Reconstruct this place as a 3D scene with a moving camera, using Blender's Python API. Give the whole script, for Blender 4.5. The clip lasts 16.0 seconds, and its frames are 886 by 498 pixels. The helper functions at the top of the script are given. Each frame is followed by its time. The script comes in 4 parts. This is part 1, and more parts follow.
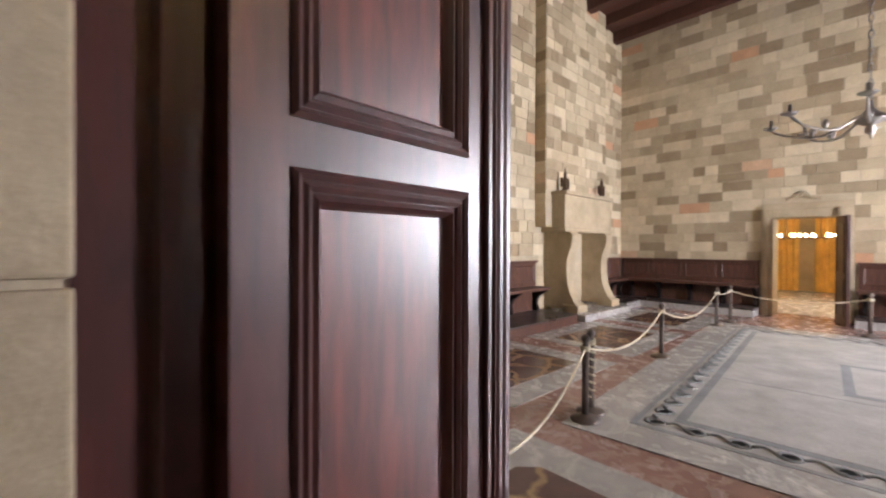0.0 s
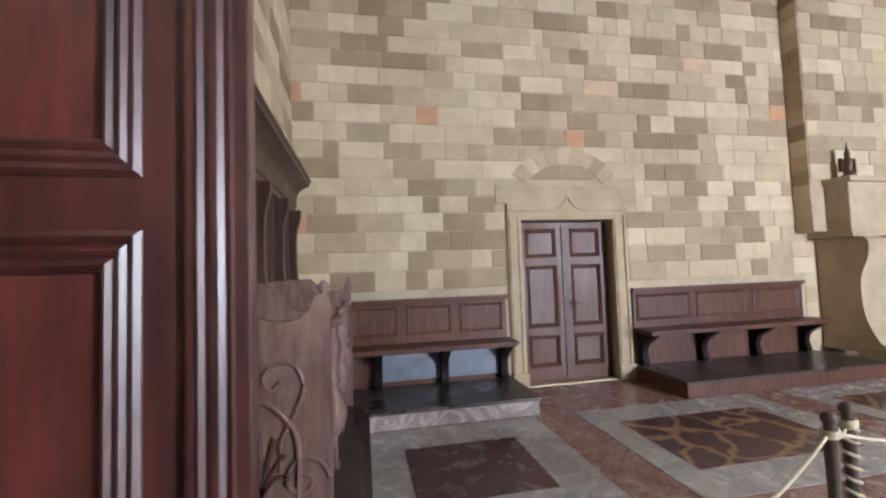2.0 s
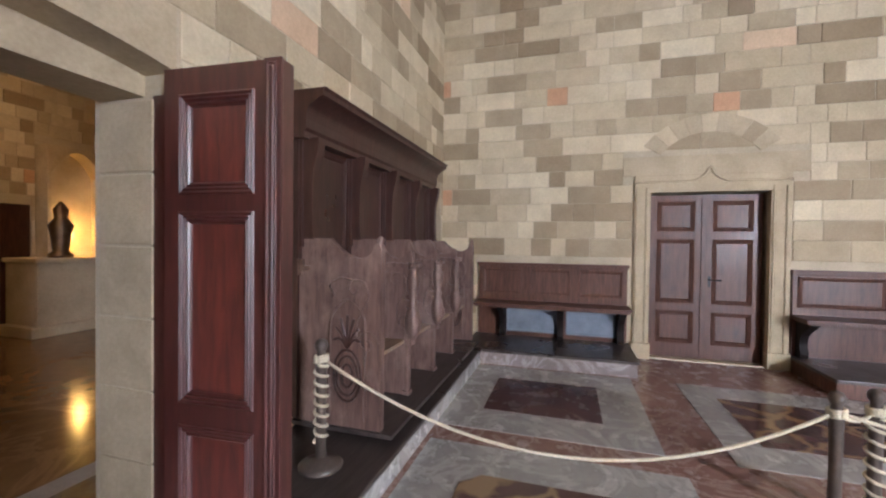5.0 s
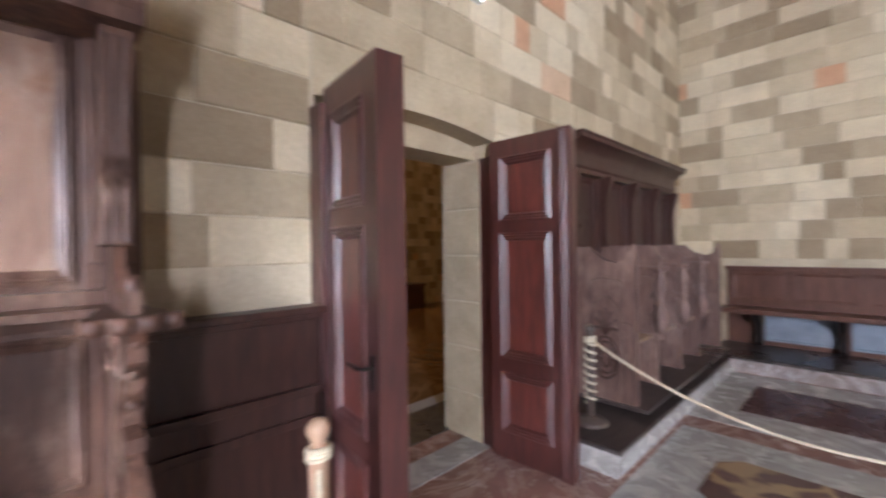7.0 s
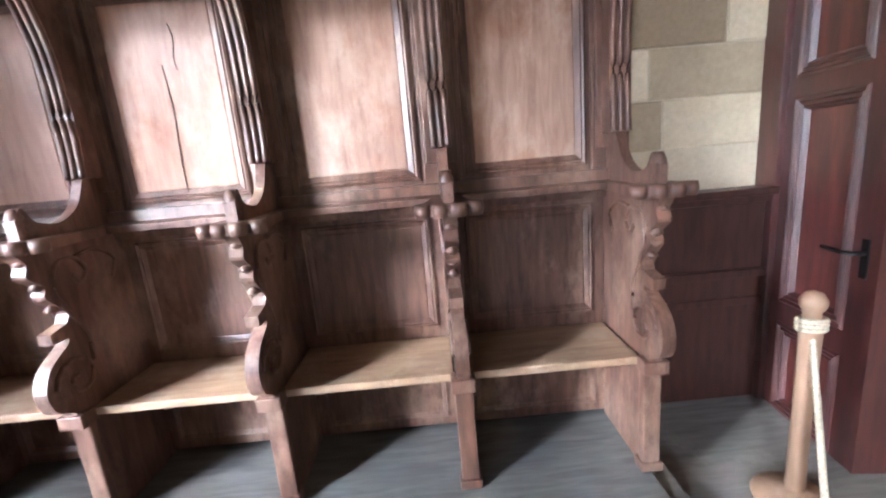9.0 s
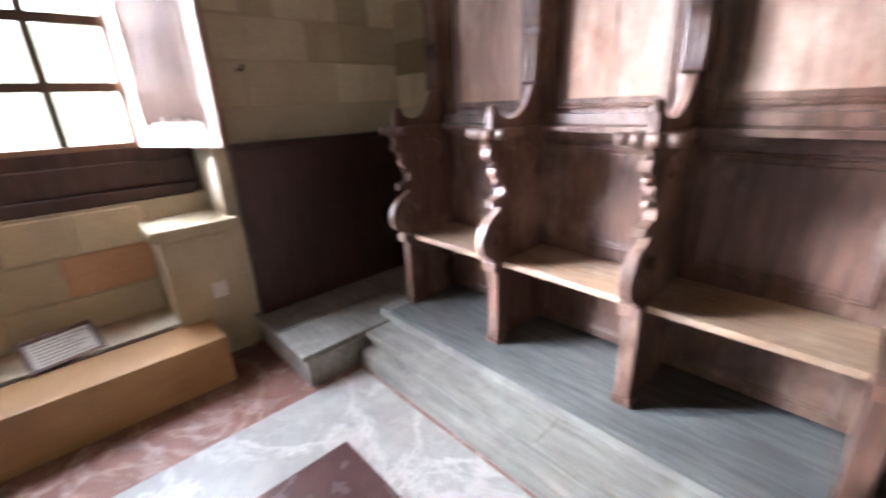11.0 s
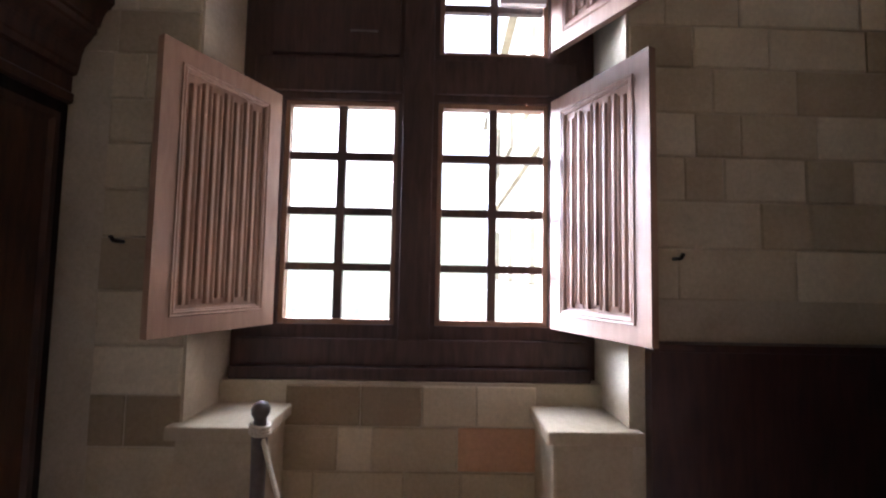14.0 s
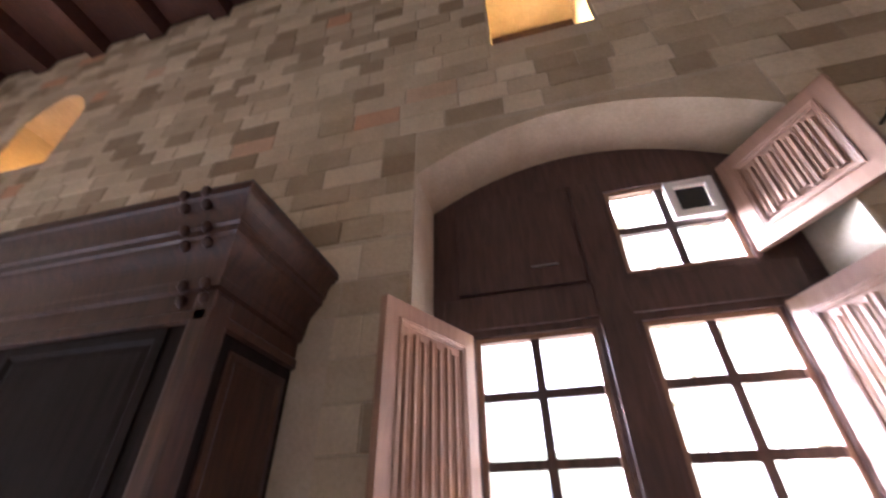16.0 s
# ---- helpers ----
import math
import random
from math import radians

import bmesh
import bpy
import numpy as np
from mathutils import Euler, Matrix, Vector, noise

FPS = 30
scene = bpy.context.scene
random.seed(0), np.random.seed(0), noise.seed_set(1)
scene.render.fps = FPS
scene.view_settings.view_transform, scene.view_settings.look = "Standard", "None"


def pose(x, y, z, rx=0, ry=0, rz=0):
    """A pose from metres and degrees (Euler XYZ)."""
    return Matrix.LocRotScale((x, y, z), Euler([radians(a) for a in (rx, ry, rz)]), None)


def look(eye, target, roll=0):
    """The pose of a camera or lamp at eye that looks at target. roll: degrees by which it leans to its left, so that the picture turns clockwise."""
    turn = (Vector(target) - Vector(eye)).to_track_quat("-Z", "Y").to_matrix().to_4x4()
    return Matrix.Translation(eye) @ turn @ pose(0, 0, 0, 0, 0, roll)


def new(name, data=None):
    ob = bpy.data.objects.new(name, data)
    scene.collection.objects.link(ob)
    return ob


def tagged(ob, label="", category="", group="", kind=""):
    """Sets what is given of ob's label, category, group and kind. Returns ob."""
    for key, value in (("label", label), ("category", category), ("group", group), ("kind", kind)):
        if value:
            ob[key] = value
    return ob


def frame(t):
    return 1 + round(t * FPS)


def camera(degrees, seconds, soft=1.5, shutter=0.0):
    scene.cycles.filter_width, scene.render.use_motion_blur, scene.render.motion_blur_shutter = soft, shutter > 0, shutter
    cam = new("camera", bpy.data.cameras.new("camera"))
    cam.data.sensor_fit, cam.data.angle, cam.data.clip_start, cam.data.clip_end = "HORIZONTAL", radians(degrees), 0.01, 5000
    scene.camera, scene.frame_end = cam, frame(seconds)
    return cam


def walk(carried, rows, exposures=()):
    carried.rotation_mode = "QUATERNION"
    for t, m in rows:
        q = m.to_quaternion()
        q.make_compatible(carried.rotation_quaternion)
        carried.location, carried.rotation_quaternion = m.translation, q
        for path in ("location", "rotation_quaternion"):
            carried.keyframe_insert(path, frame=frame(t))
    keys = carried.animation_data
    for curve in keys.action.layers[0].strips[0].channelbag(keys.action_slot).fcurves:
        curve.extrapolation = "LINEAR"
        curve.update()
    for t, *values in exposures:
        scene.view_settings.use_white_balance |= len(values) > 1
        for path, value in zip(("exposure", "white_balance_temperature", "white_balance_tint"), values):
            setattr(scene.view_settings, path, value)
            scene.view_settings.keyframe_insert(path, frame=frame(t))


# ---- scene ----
cam = camera(94.0, 16.0, soft=2.2, shutter=0.4)
PATH = [
    (0, (0.467, 0.206, 1.483), (-0.997, 1.569, 1.471), 0.2),
    (0.5, (0.45, 0.518, 1.499), (-1.186, 1.667, 1.528), -0.5),
    (1, (0.473, 0.793, 1.506), (-1.379, 1.549, 1.505), -0.6),
    (1.5, (0.453, 0.981, 1.507), (-1.487, 1.465, 1.523), -1.6),
    (2, (0.488, 1.157, 1.53), (-1.473, 1.538, 1.633), -2.0),
    (2.5, (0.627, 1.395, 1.51), (-1.347, 1.69, 1.639), -0.7),
    (3, (0.746, 1.664, 1.494), (-1.243, 1.814, 1.639), 0.5),
    (3.5, (0.814, 1.867, 1.47), (-1.169, 1.663, 1.619), -0.1),
    (3.7, (0.852, 1.895, 1.466), (-1.115, 1.565, 1.605), -0.2),
    (5.8, (1.666, 2.263, 1.5), (-0.209, 1.571, 1.422), 1.4),
    (6, (1.739, 2.251, 1.511), (-0.113, 1.498, 1.439), 1.3),
    (6.5, (1.946, 2.241, 1.506), (0.182, 1.298, 1.458), -0.4),
    (7, (2.202, 2.272, 1.5), (0.805, 0.841, 1.493), -0.8),
    (7.5, (2.448, 2.325, 1.479), (1.657, 0.488, 1.469), -0.4),
    (8, (2.672, 2.308, 1.471), (2.367, 0.332, 1.403), -1.2),
    (8.2, (2.746, 2.281, 1.474), (2.521, 0.3, 1.321), -2.5),
    (10.3, (2.746, 2.268, 1.451), (3.329, 0.444, 0.875), -2.0),
    (10.5, (2.759, 2.295, 1.476), (3.528, 0.555, 0.859), -1.7),
    (11, (2.842, 2.38, 1.461), (4.229, 1.106, 0.787), -2.4),
    (11.5, (2.999, 2.509, 1.486), (4.75, 1.741, 0.903), -3.3),
    (12, (3.145, 2.618, 1.504), (5.063, 2.203, 1.12), -2.1),
    (12.5, (3.292, 2.645, 1.542), (5.273, 2.425, 1.383), -0.3),
    (13, (3.415, 2.639, 1.569), (5.412, 2.533, 1.556), 1.1),
    (13.5, (3.461, 2.599, 1.562), (5.459, 2.544, 1.621), 1.2),
    (14, (3.484, 2.628, 1.574), (5.48, 2.595, 1.697), 1.1),
    (14.5, (3.506, 2.709, 1.58), (5.489, 2.702, 1.835), 0.6),
    (15, (3.503, 2.839, 1.641), (5.442, 2.91, 2.124), -0.3),
    (15.5, (3.519, 3.025, 1.685), (5.339, 3.212, 2.493), -1.4),
    (16, (3.651, 3.155, 1.667), (5.245, 3.56, 2.805), -0.7),
]
EXPOSURES = [(0, 2.55, 5900, 15), (1.2, 2.55, 5700, 13), (2.0, 2.5, 5500, 11), (3.7, 2.45, 5500, 12), (6.0, 2.45, 5500, 13), (7.0, 2.6, 5450, 14), (8.2, 2.75, 5250, 11), (10.3, 2.75, 5200, 9), (11.2, 2.75, 5200, 9), (12.0, 3.2, 5100, 10), (13.0, 3.3, 5000, 11), (13.5, 3.0, 5000, 13), (14.0, 1.9, 4950, 14), (14.6, 0.9, 4950, 16), (15.1, 0.6, 4950, 19), (15.45, 0.9, 4900, 20), (15.7, 2.4, 5050, 21), (16.0, 2.9, 5100, 22)]
walk(cam, [(t, look(eye, target, roll)) for t, eye, target, roll in PATH], EXPOSURES)

# ---- light ----
world = bpy.data.worlds.new("sky")
scene.world = world
world.use_nodes = True
wn = world.node_tree.nodes
sky = wn.new("ShaderNodeTexSky")
sky.sky_type, sky.sun_disc = "NISHITA", False
sky.dust_density, sky.ozone_density = 7.0, 0.5
sky.sun_elevation, sky.sun_rotation = radians(40), radians(58)
world.node_tree.links.new(sky.outputs[0], wn["Background"].inputs[0])
wn["Background"].inputs[1].default_value = 0.15


def area(name, at, target, sx, sy, watts, colour):
    d = bpy.data.lights.new(name, "AREA")
    d.shape, d.size, d.size_y, d.energy, d.color = "RECTANGLE", sx, sy, watts, colour
    o = new(name, d)
    o.matrix_basis = look(at, target)
    return o


def bulb(name, at, watts, colour, radius=0.05):
    d = bpy.data.lights.new(name, "POINT")
    d.energy, d.color, d.shadow_soft_size = watts, colour, radius
    o = new(name, d)
    o.location = at
    return o


# low sun behind bright haze, broad enough to fill the window
sun = new("sun", bpy.data.lights.new("sun", "SUN"))
sun.data.energy, sun.data.angle, sun.data.color = 4.5, radians(22), (1.0, 0.96, 0.92)
sun.matrix_basis = look((0, 0, 0), (-0.76, -0.62, -0.27))

# added daylight lamps: sky above the courtyard, and an unseen further hall window
DAY = (1.0, 0.97, 0.97)
area("daylight_sky", (8.6, 3.0, 7.4), (4.6, 2.3, 0.4), 5.0, 3.4, 330, DAY)
# out-of-sight fill, aimed through the window at the stalls
area("daylight_sky", (10.5, 7.6, 4.7), (5.9, 2.75, 2.0), 5.0, 3.2, 850, DAY)
area("daylight_hall_window", (6.07, 8.2, 2.3), (-3.0, 5.0, 1.8), 1.6, 2.15, 350, DAY)
WARM = (1.0, 0.50, 0.10)
bulb("niche_lamp", (5.80, 2.75, 5.1), 0.9, WARM)
bulb("niche_lamp", (5.85, 8.2, 5.0), 1.9, WARM)
bulb("far_room_lamp", (-0.6, 13.6, 2.9), 75, (1.0, 0.84, 0.60), 0.3)
bulb("south_room_lamp", (-1.6, -4.4, 3.0), 10, (1.0, 0.60, 0.27), 0.3)
bulb("south_niche_lamp", (-3.55, -5.72, 1.5), 4.5, (1.0, 0.5, 0.1))


# ---- materials ----
def mat(name, rough=0.6, metal=0.0, spec=0.5):
    m = bpy.data.materials.new(name)
    m.use_nodes = True
    nt = m.node_tree
    b = nt.nodes["Principled BSDF"]
    b.inputs["Roughness"].default_value = rough
    b.inputs["Metallic"].default_value = metal
    b.inputs["Specular IOR Level"].default_value = spec
    return m, nt, b


def node(nt, kind, **vals):
    n = nt.nodes.new(kind)
    for k, v in vals.items():
        n.inputs[k].default_value = v
    return n


def ramp(nt, src, stops):
    r = nt.nodes.new("ShaderNodeValToRGB")
    e = r.color_ramp.elements
    while len(e) < len(stops):
        e.new(0.5)
    for el, (p, c) in zip(e, stops):
        el.position, el.color = p, (*c, 1)
    nt.links.new(src, r.inputs[0])
    return r.outputs[0]


def mix(nt, kind, fac, a, b):
    m = nt.nodes.new("ShaderNodeMix")
    m.data_type, m.blend_type = "RGBA", kind
    for sock, v in ((m.inputs[0], fac), (m.inputs[6], a), (m.inputs[7], b)):
        if hasattr(v, "is_linked"):
            nt.links.new(v, sock)
        elif isinstance(v, tuple):
            sock.default_value = (*v, 1)
        else:
            sock.default_value = v
    return m.outputs[2]


def coords(nt, scale=(1, 1, 1), world_space=True):
    mp = nt.nodes.new("ShaderNodeMapping")
    mp.inputs["Scale"].default_value = scale
    if world_space:
        src = nt.nodes.new("ShaderNodeNewGeometry").outputs["Position"]
    else:
        src = nt.nodes.new("ShaderNodeTexCoord").outputs["Object"]
    nt.links.new(src, mp.inputs[0])
    return mp.outputs[0]


def noise_tex(nt, vec, scale, detail=4.0, rough=0.55, distort=0.0):
    n = node(nt, "ShaderNodeTexNoise", Scale=scale, Detail=detail, Roughness=rough, Distortion=distort)
    nt.links.new(vec, n.inputs["Vector"])
    return n.outputs[0]


def bump(nt, b, height, strength, dist=0.01):
    n = node(nt, "ShaderNodeBump", Strength=strength, Distance=dist)
    nt.links.new(height, n.inputs["Height"])
    nt.links.new(n.outputs[0], b.inputs["Normal"])


def wood(name, dark, light, rough=0.35, wear=None, scale=(6, 6, 0.8), coat=0.0):
    m, nt, b = mat(name, rough)
    v = coords(nt, scale, False)
    g = noise_tex(nt, v, 5.0, 8.0, 0.6, 0.4)
    g2 = noise_tex(nt, coords(nt, (1, 1, 1), True), 1.7, 3.0)
    c = ramp(nt, g, [(0.3, dark), (0.7, light)])
    c = mix(nt, "MULTIPLY", 0.6, c, ramp(nt, g2, [(0.3, (0.55, 0.5, 0.5)), (0.7, (1.15, 1.1, 1.05))]))
    if wear:
        w = noise_tex(nt, coords(nt, (1, 1, 0.6), True), 3.1, 6.0, 0.7)
        c = mix(nt, "MIX", ramp(nt, w, [(0.5, (0, 0, 0)), (0.72, (0.8, 0.8, 0.8))]), c, wear)
    nt.links.new(c, b.inputs["Base Color"])
    r = node(nt, "ShaderNodeMapRange", **{"From Min": 0.2, "From Max": 0.8, "To Min": rough - 0.1, "To Max": rough + 0.2})
    nt.links.new(g2, r.inputs[0])
    nt.links.new(r.outputs[0], b.inputs["Roughness"])
    b.inputs["Coat Weight"].default_value = coat
    b.inputs["Coat Roughness"].default_value = 0.38
    b.inputs["Coat IOR"].default_value = 1.55
    bump(nt, b, g, 0.18, 0.004)
    return m


def masonry_mat(name, source, stops, dirt=(0.62, 0.57, 0.50)):
    m, nt, b = mat(name, 0.9, spec=0.25)
    if source == "object":
        src = nt.nodes.new("ShaderNodeObjectInfo").outputs["Random"]
    elif source == "island":
        src = nt.nodes.new("ShaderNodeNewGeometry").outputs["Random Per Island"]
    else:
        src = noise_tex(nt, coords(nt), 2.2)
    v = coords(nt)
    c = ramp(nt, src, stops)
    a = noise_tex(nt, v, 3.0, 6.0, 0.65)
    f = noise_tex(nt, v, 45.0, 6.0, 0.7)
    c = mix(nt, "MULTIPLY", 0.55, c, ramp(nt, a, [(0.25, dirt), (0.75, (1.12, 1.1, 1.06))]))
    c = mix(nt, "MULTIPLY", 0.5, c, ramp(nt, f, [(0.3, (0.72, 0.7, 0.66)), (0.7, (1.1, 1.1, 1.1))]))
    nt.links.new(c, b.inputs["Base Color"])
    bump(nt, b, f, 0.5, 0.006)
    return m


def marble(name, base, vein, rough=0.18, scale=1.4, vein_at=0.5, dark=None):
    m, nt, b = mat(name, rough)
    v = coords(nt)
    n = noise_tex(nt, v, scale, 8.0, 0.65, 1.6)
    n2 = noise_tex(nt, v, 6.0, 5.0, 0.6)
    n3 = noise_tex(nt, v, 0.9, 3.0)
    line = ramp(nt, n, [(vein_at - 0.045, (0, 0, 0)), (vein_at, (1, 1, 1)), (vein_at + 0.045, (0, 0, 0))])
    c = mix(nt, "MIX", ramp(nt, n2, [(0.35, (0, 0, 0)), (0.7, (1, 1, 1))]), base, dark or tuple(x * 0.72 for x in base))
    c = mix(nt, "MIX", line, c, vein)
    c = mix(nt, "MULTIPLY", 0.5, c, ramp(nt, n3, [(0.3, (0.7, 0.68, 0.66)), (0.7, (1.1, 1.1, 1.1))]))
    nt.links.new(c, b.inputs["Base Color"])
    r = node(nt, "ShaderNodeMapRange", **{"From Min": 0.3, "From Max": 0.7, "To Min": rough * 0.7, "To Max": rough * 1.7})
    nt.links.new(n2, r.inputs[0])
    nt.links.new(r.outputs[0], b.inputs["Roughness"])
    return m


def breccia(name, base, vein, rough=0.2, scale=3.0):
    m, nt, b = mat(name, rough)
    v = coords(nt)
    w = nt.nodes.new("ShaderNodeTexVoronoi")
    w.feature = "DISTANCE_TO_EDGE"
    w.inputs["Scale"].default_value = scale
    d = node(nt, "ShaderNodeTexNoise", Scale=2.5, Detail=3.0)
    nt.links.new(v, d.inputs["Vector"])
    add = nt.nodes.new("ShaderNodeMixRGB")
    add.blend_type = "ADD"
    add.inputs[0].default_value = 0.5
    nt.links.new(v, add.inputs[1])
    nt.links.new(d.outputs[1], add.inputs[2])
    nt.links.new(add.outputs[0], w.inputs["Vector"])
    n = noise_tex(nt, v, 5.0, 5.0)
    c = mix(nt, "MULTIPLY", 0.6, base, ramp(nt, n, [(0.3, (0.6, 0.6, 0.6)), (0.7, (1.3, 1.25, 1.2))]))
    c = mix(nt, "MIX", ramp(nt, w.outputs[0], [(0.03, (1, 1, 1)), (0.1, (0, 0, 0))]), c, vein)
    nt.links.new(c, b.inputs["Base Color"])
    return m


def plain(name, colour, rough=0.6, metal=0.0, var=0.25, scale=9.0, bumpy=0.1):
    m, nt, b = mat(name, rough, metal)
    n = noise_tex(nt, coords(nt), scale, 6.0, 0.65)
    c = mix(nt, "MULTIPLY", 1.0, colour, ramp(nt, n, [(0.3, (1 - var,) * 3), (0.7, (1 + var,) * 3)]))
    nt.links.new(c, b.inputs["Base Color"])
    if bumpy:
        bump(nt, b, n, bumpy, 0.005)
    return m


def glow(name, colour, strength):
    m, nt, b = mat(name)
    b.inputs["Base Color"].default_value = (*colour, 1)
    b.inputs["Emission Color"].default_value = (*colour, 1)
    b.inputs["Emission Strength"].default_value = strength
    return m


STOPS = [(0.0, (0.34, 0.265, 0.17)), (0.15, (0.41, 0.33, 0.22)), (0.30, (0.49, 0.405, 0.275)), (0.48, (0.585, 0.495, 0.34)), (0.70, (0.67, 0.575, 0.405)), (0.965, (0.78, 0.69, 0.51)), (0.978, (0.64, 0.39, 0.24))]
stone_one = masonry_mat("ashlar", "object", STOPS)
stone_many = masonry_mat("ashlar_joined", "island", STOPS)
mortar = masonry_mat("mortar", "noise", [(0.3, (0.53, 0.455, 0.33)), (0.7, (0.63, 0.55, 0.41))])
dressed = masonry_mat("dressed_stone", "noise", [(0.3, (0.50, 0.415, 0.285)), (0.7, (0.61, 0.52, 0.365))])
wall_wood = wood("dark_stained_wood", (0.034, 0.0145, 0.0105), (0.080, 0.034, 0.025), 0.34)
door_wood = wood("varnished_red_brown_wood", (0.034, 0.009, 0.008), (0.115, 0.029, 0.023), 0.42, coat=1.0)
door_panel_wood = wood("varnished_flame_panel", (0.050, 0.011, 0.009), (0.18, 0.040, 0.029), 0.42, coat=1.0)
far_wood = wood("old_brown_wood", (0.064, 0.027, 0.018), (0.165, 0.074, 0.047), 0.42)
stall_wood = wood("worn_walnut", (0.045, 0.022, 0.016), (0.175, 0.093, 0.064), 0.40, wear=(0.33, 0.225, 0.165))
dusty_wood = wood("dusty_carved_walnut", (0.10, 0.058, 0.046), (0.25, 0.155, 0.125), 0.46, wear=(0.33, 0.23, 0.19))
panel_wood = wood("faded_walnut_panel", (0.22, 0.13, 0.092), (0.40, 0.275, 0.205), 0.56, wear=(0.48, 0.385, 0.31))
seat_wood = wood("worn_pale_walnut", (0.22, 0.14, 0.085), (0.40, 0.28, 0.18), 0.45, wear=(0.45, 0.36, 0.26), scale=(0.8, 6, 6))
pn = panel_wood.node_tree
pb = pn.nodes["Principled BSDF"]
tone = ramp(pn, pn.nodes.new("ShaderNodeObjectInfo").outputs["Random"], [(0.0, (1.08, 0.92, 0.80)), (0.5, (1.06, 1.04, 1.02)), (1.0, (1.10, 0.98, 0.88))])
knots = ramp(pn, noise_tex(pn, coords(pn, (1.0, 1.0, 0.7)), 4.2, 5.0, 0.6, 0.8), [(0.52, (1, 1, 1)), (0.68, (0.78, 0.62, 0.50))])
old_link = pb.inputs["Base Color"].links[0].from_socket
pn.links.new(mix(pn, "MULTIPLY", 1.0, mix(pn, "MULTIPLY", 1.0, old_link, tone), knots), pb.inputs["Base Color"])
shutter_wood = wood("pinkish_cedar", (0.29, 0.168, 0.10), (0.39, 0.24, 0.152), 0.5)
# black wood of the bench brackets; also paints shade on the cabinet front
black_shade_wood = wood("blackened_wood", (0.009, 0.006, 0.005), (0.022, 0.015, 0.013), 0.6)
black_shade_wood.node_tree.nodes["Principled BSDF"].inputs["Specular IOR Level"].default_value = 0.2
cabinet_wood = wood("brown_walnut", (0.028, 0.012, 0.007), (0.095, 0.041, 0.021), 0.38, coat=0.1)
frame_wood = wood("window_oak", (0.05, 0.026, 0.02), (0.11, 0.06, 0.045), 0.45)
step_wood = wood("grey_worn_step", (0.19, 0.185, 0.165), (0.35, 0.34, 0.305), 0.42, wear=(0.42, 0.40, 0.34), scale=(0.8, 6, 6))
grey_floor = wood("dark_grey_stall_floor", (0.085, 0.088, 0.085), (0.19, 0.195, 0.185), 0.45, scale=(0.8, 6, 6))
black_step = wood("dark_platform", (0.040, 0.032, 0.029), (0.095, 0.076, 0.068), 0.28, scale=(0.8, 6, 6))
plinth_wood = wood("ochre_painted_board", (0.36, 0.20, 0.075), (0.45, 0.27, 0.11), 0.4, scale=(0.6, 0.6, 3))
beam_wood = wood("ceiling_timber", (0.05, 0.017, 0.010), (0.10, 0.036, 0.02), 0.6)
red_marble = marble("red_marble", (0.31, 0.175, 0.14), (0.42, 0.29, 0.245), 0.2, 1.8)
grey_marble = marble("grey_white_marble", (0.46, 0.44, 0.41), (0.56, 0.54, 0.51), 0.2, 1.1)
purple_marble = marble("purple_marble", (0.115, 0.062, 0.060), (0.24, 0.16, 0.14), 0.2, 0.9, 0.64)
gold_breccia = breccia("purple_gold_breccia", (0.10, 0.05, 0.046), (0.31, 0.20, 0.11), 0.2, 2.3)
dark_slab = marble("dark_brown_slab", (0.06, 0.05, 0.04), (0.09, 0.075, 0.06), 0.3, 1.0)
pink_marble = marble("pinkish_marble", (0.33, 0.275, 0.26), (0.5, 0.44, 0.42), 0.2, 1.6)
blue_board = plain("grey_blue_painted_board", (0.22, 0.25, 0.30), 0.5, scale=4.0)
# courtyard panes emit faintly, standing in for hazy daylight on the glass
glow_pane = glow("hazy_far_glass", (0.74, 0.66, 0.60), 0.20)
pale_mosaic = masonry_mat("pale_tesserae", "noise", [(0.3, (0.42, 0.41, 0.39)), (0.7, (0.54, 0.525, 0.50))])
blue_mosaic = masonry_mat("slate_tesserae", "noise", [(0.3, (0.25, 0.265, 0.27)), (0.7, (0.35, 0.365, 0.37))])
tawny_floor = marble("tawny_polished_floor", (0.20, 0.115, 0.052), (0.27, 0.165, 0.08), 0.13, 1.0)
rope_mat = plain("hemp_rope", (0.62, 0.55, 0.40), 0.85, scale=120, var=0.3)
post_mat = plain("turned_dark_wood", (0.10, 0.075, 0.06), 0.4, scale=30)
pale_post = wood("pale_pine", (0.42, 0.27, 0.17), (0.55, 0.38, 0.25), 0.5)
iron = plain("blackened_iron", (0.03, 0.028, 0.027), 0.45, 0.8)
steel = plain("dull_steel", (0.38, 0.36, 0.33), 0.35, 0.9)
bronze = plain("bronze", (0.12, 0.08, 0.05), 0.4, 0.7)
paper = plain("printed_card", (0.68, 0.62, 0.54), 0.7, var=0.06)
ink = plain("grey_ink", (0.25, 0.22, 0.2), 0.8)
white_paint = plain("white_plastic", (0.78, 0.76, 0.72), 0.4, var=0.05)
lamp_white = glow("lamp_white", (1.0, 0.96, 0.9), 3.0)
candle_glow = glow("warm_bulb", (1.0, 0.75, 0.4), 6.0)
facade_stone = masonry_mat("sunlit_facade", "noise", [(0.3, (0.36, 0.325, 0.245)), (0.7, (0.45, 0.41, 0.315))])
# distant walls emit their own light in place of daylight and haze
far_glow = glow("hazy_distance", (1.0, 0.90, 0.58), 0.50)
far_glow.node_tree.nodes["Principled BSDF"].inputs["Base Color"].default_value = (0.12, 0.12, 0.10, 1)
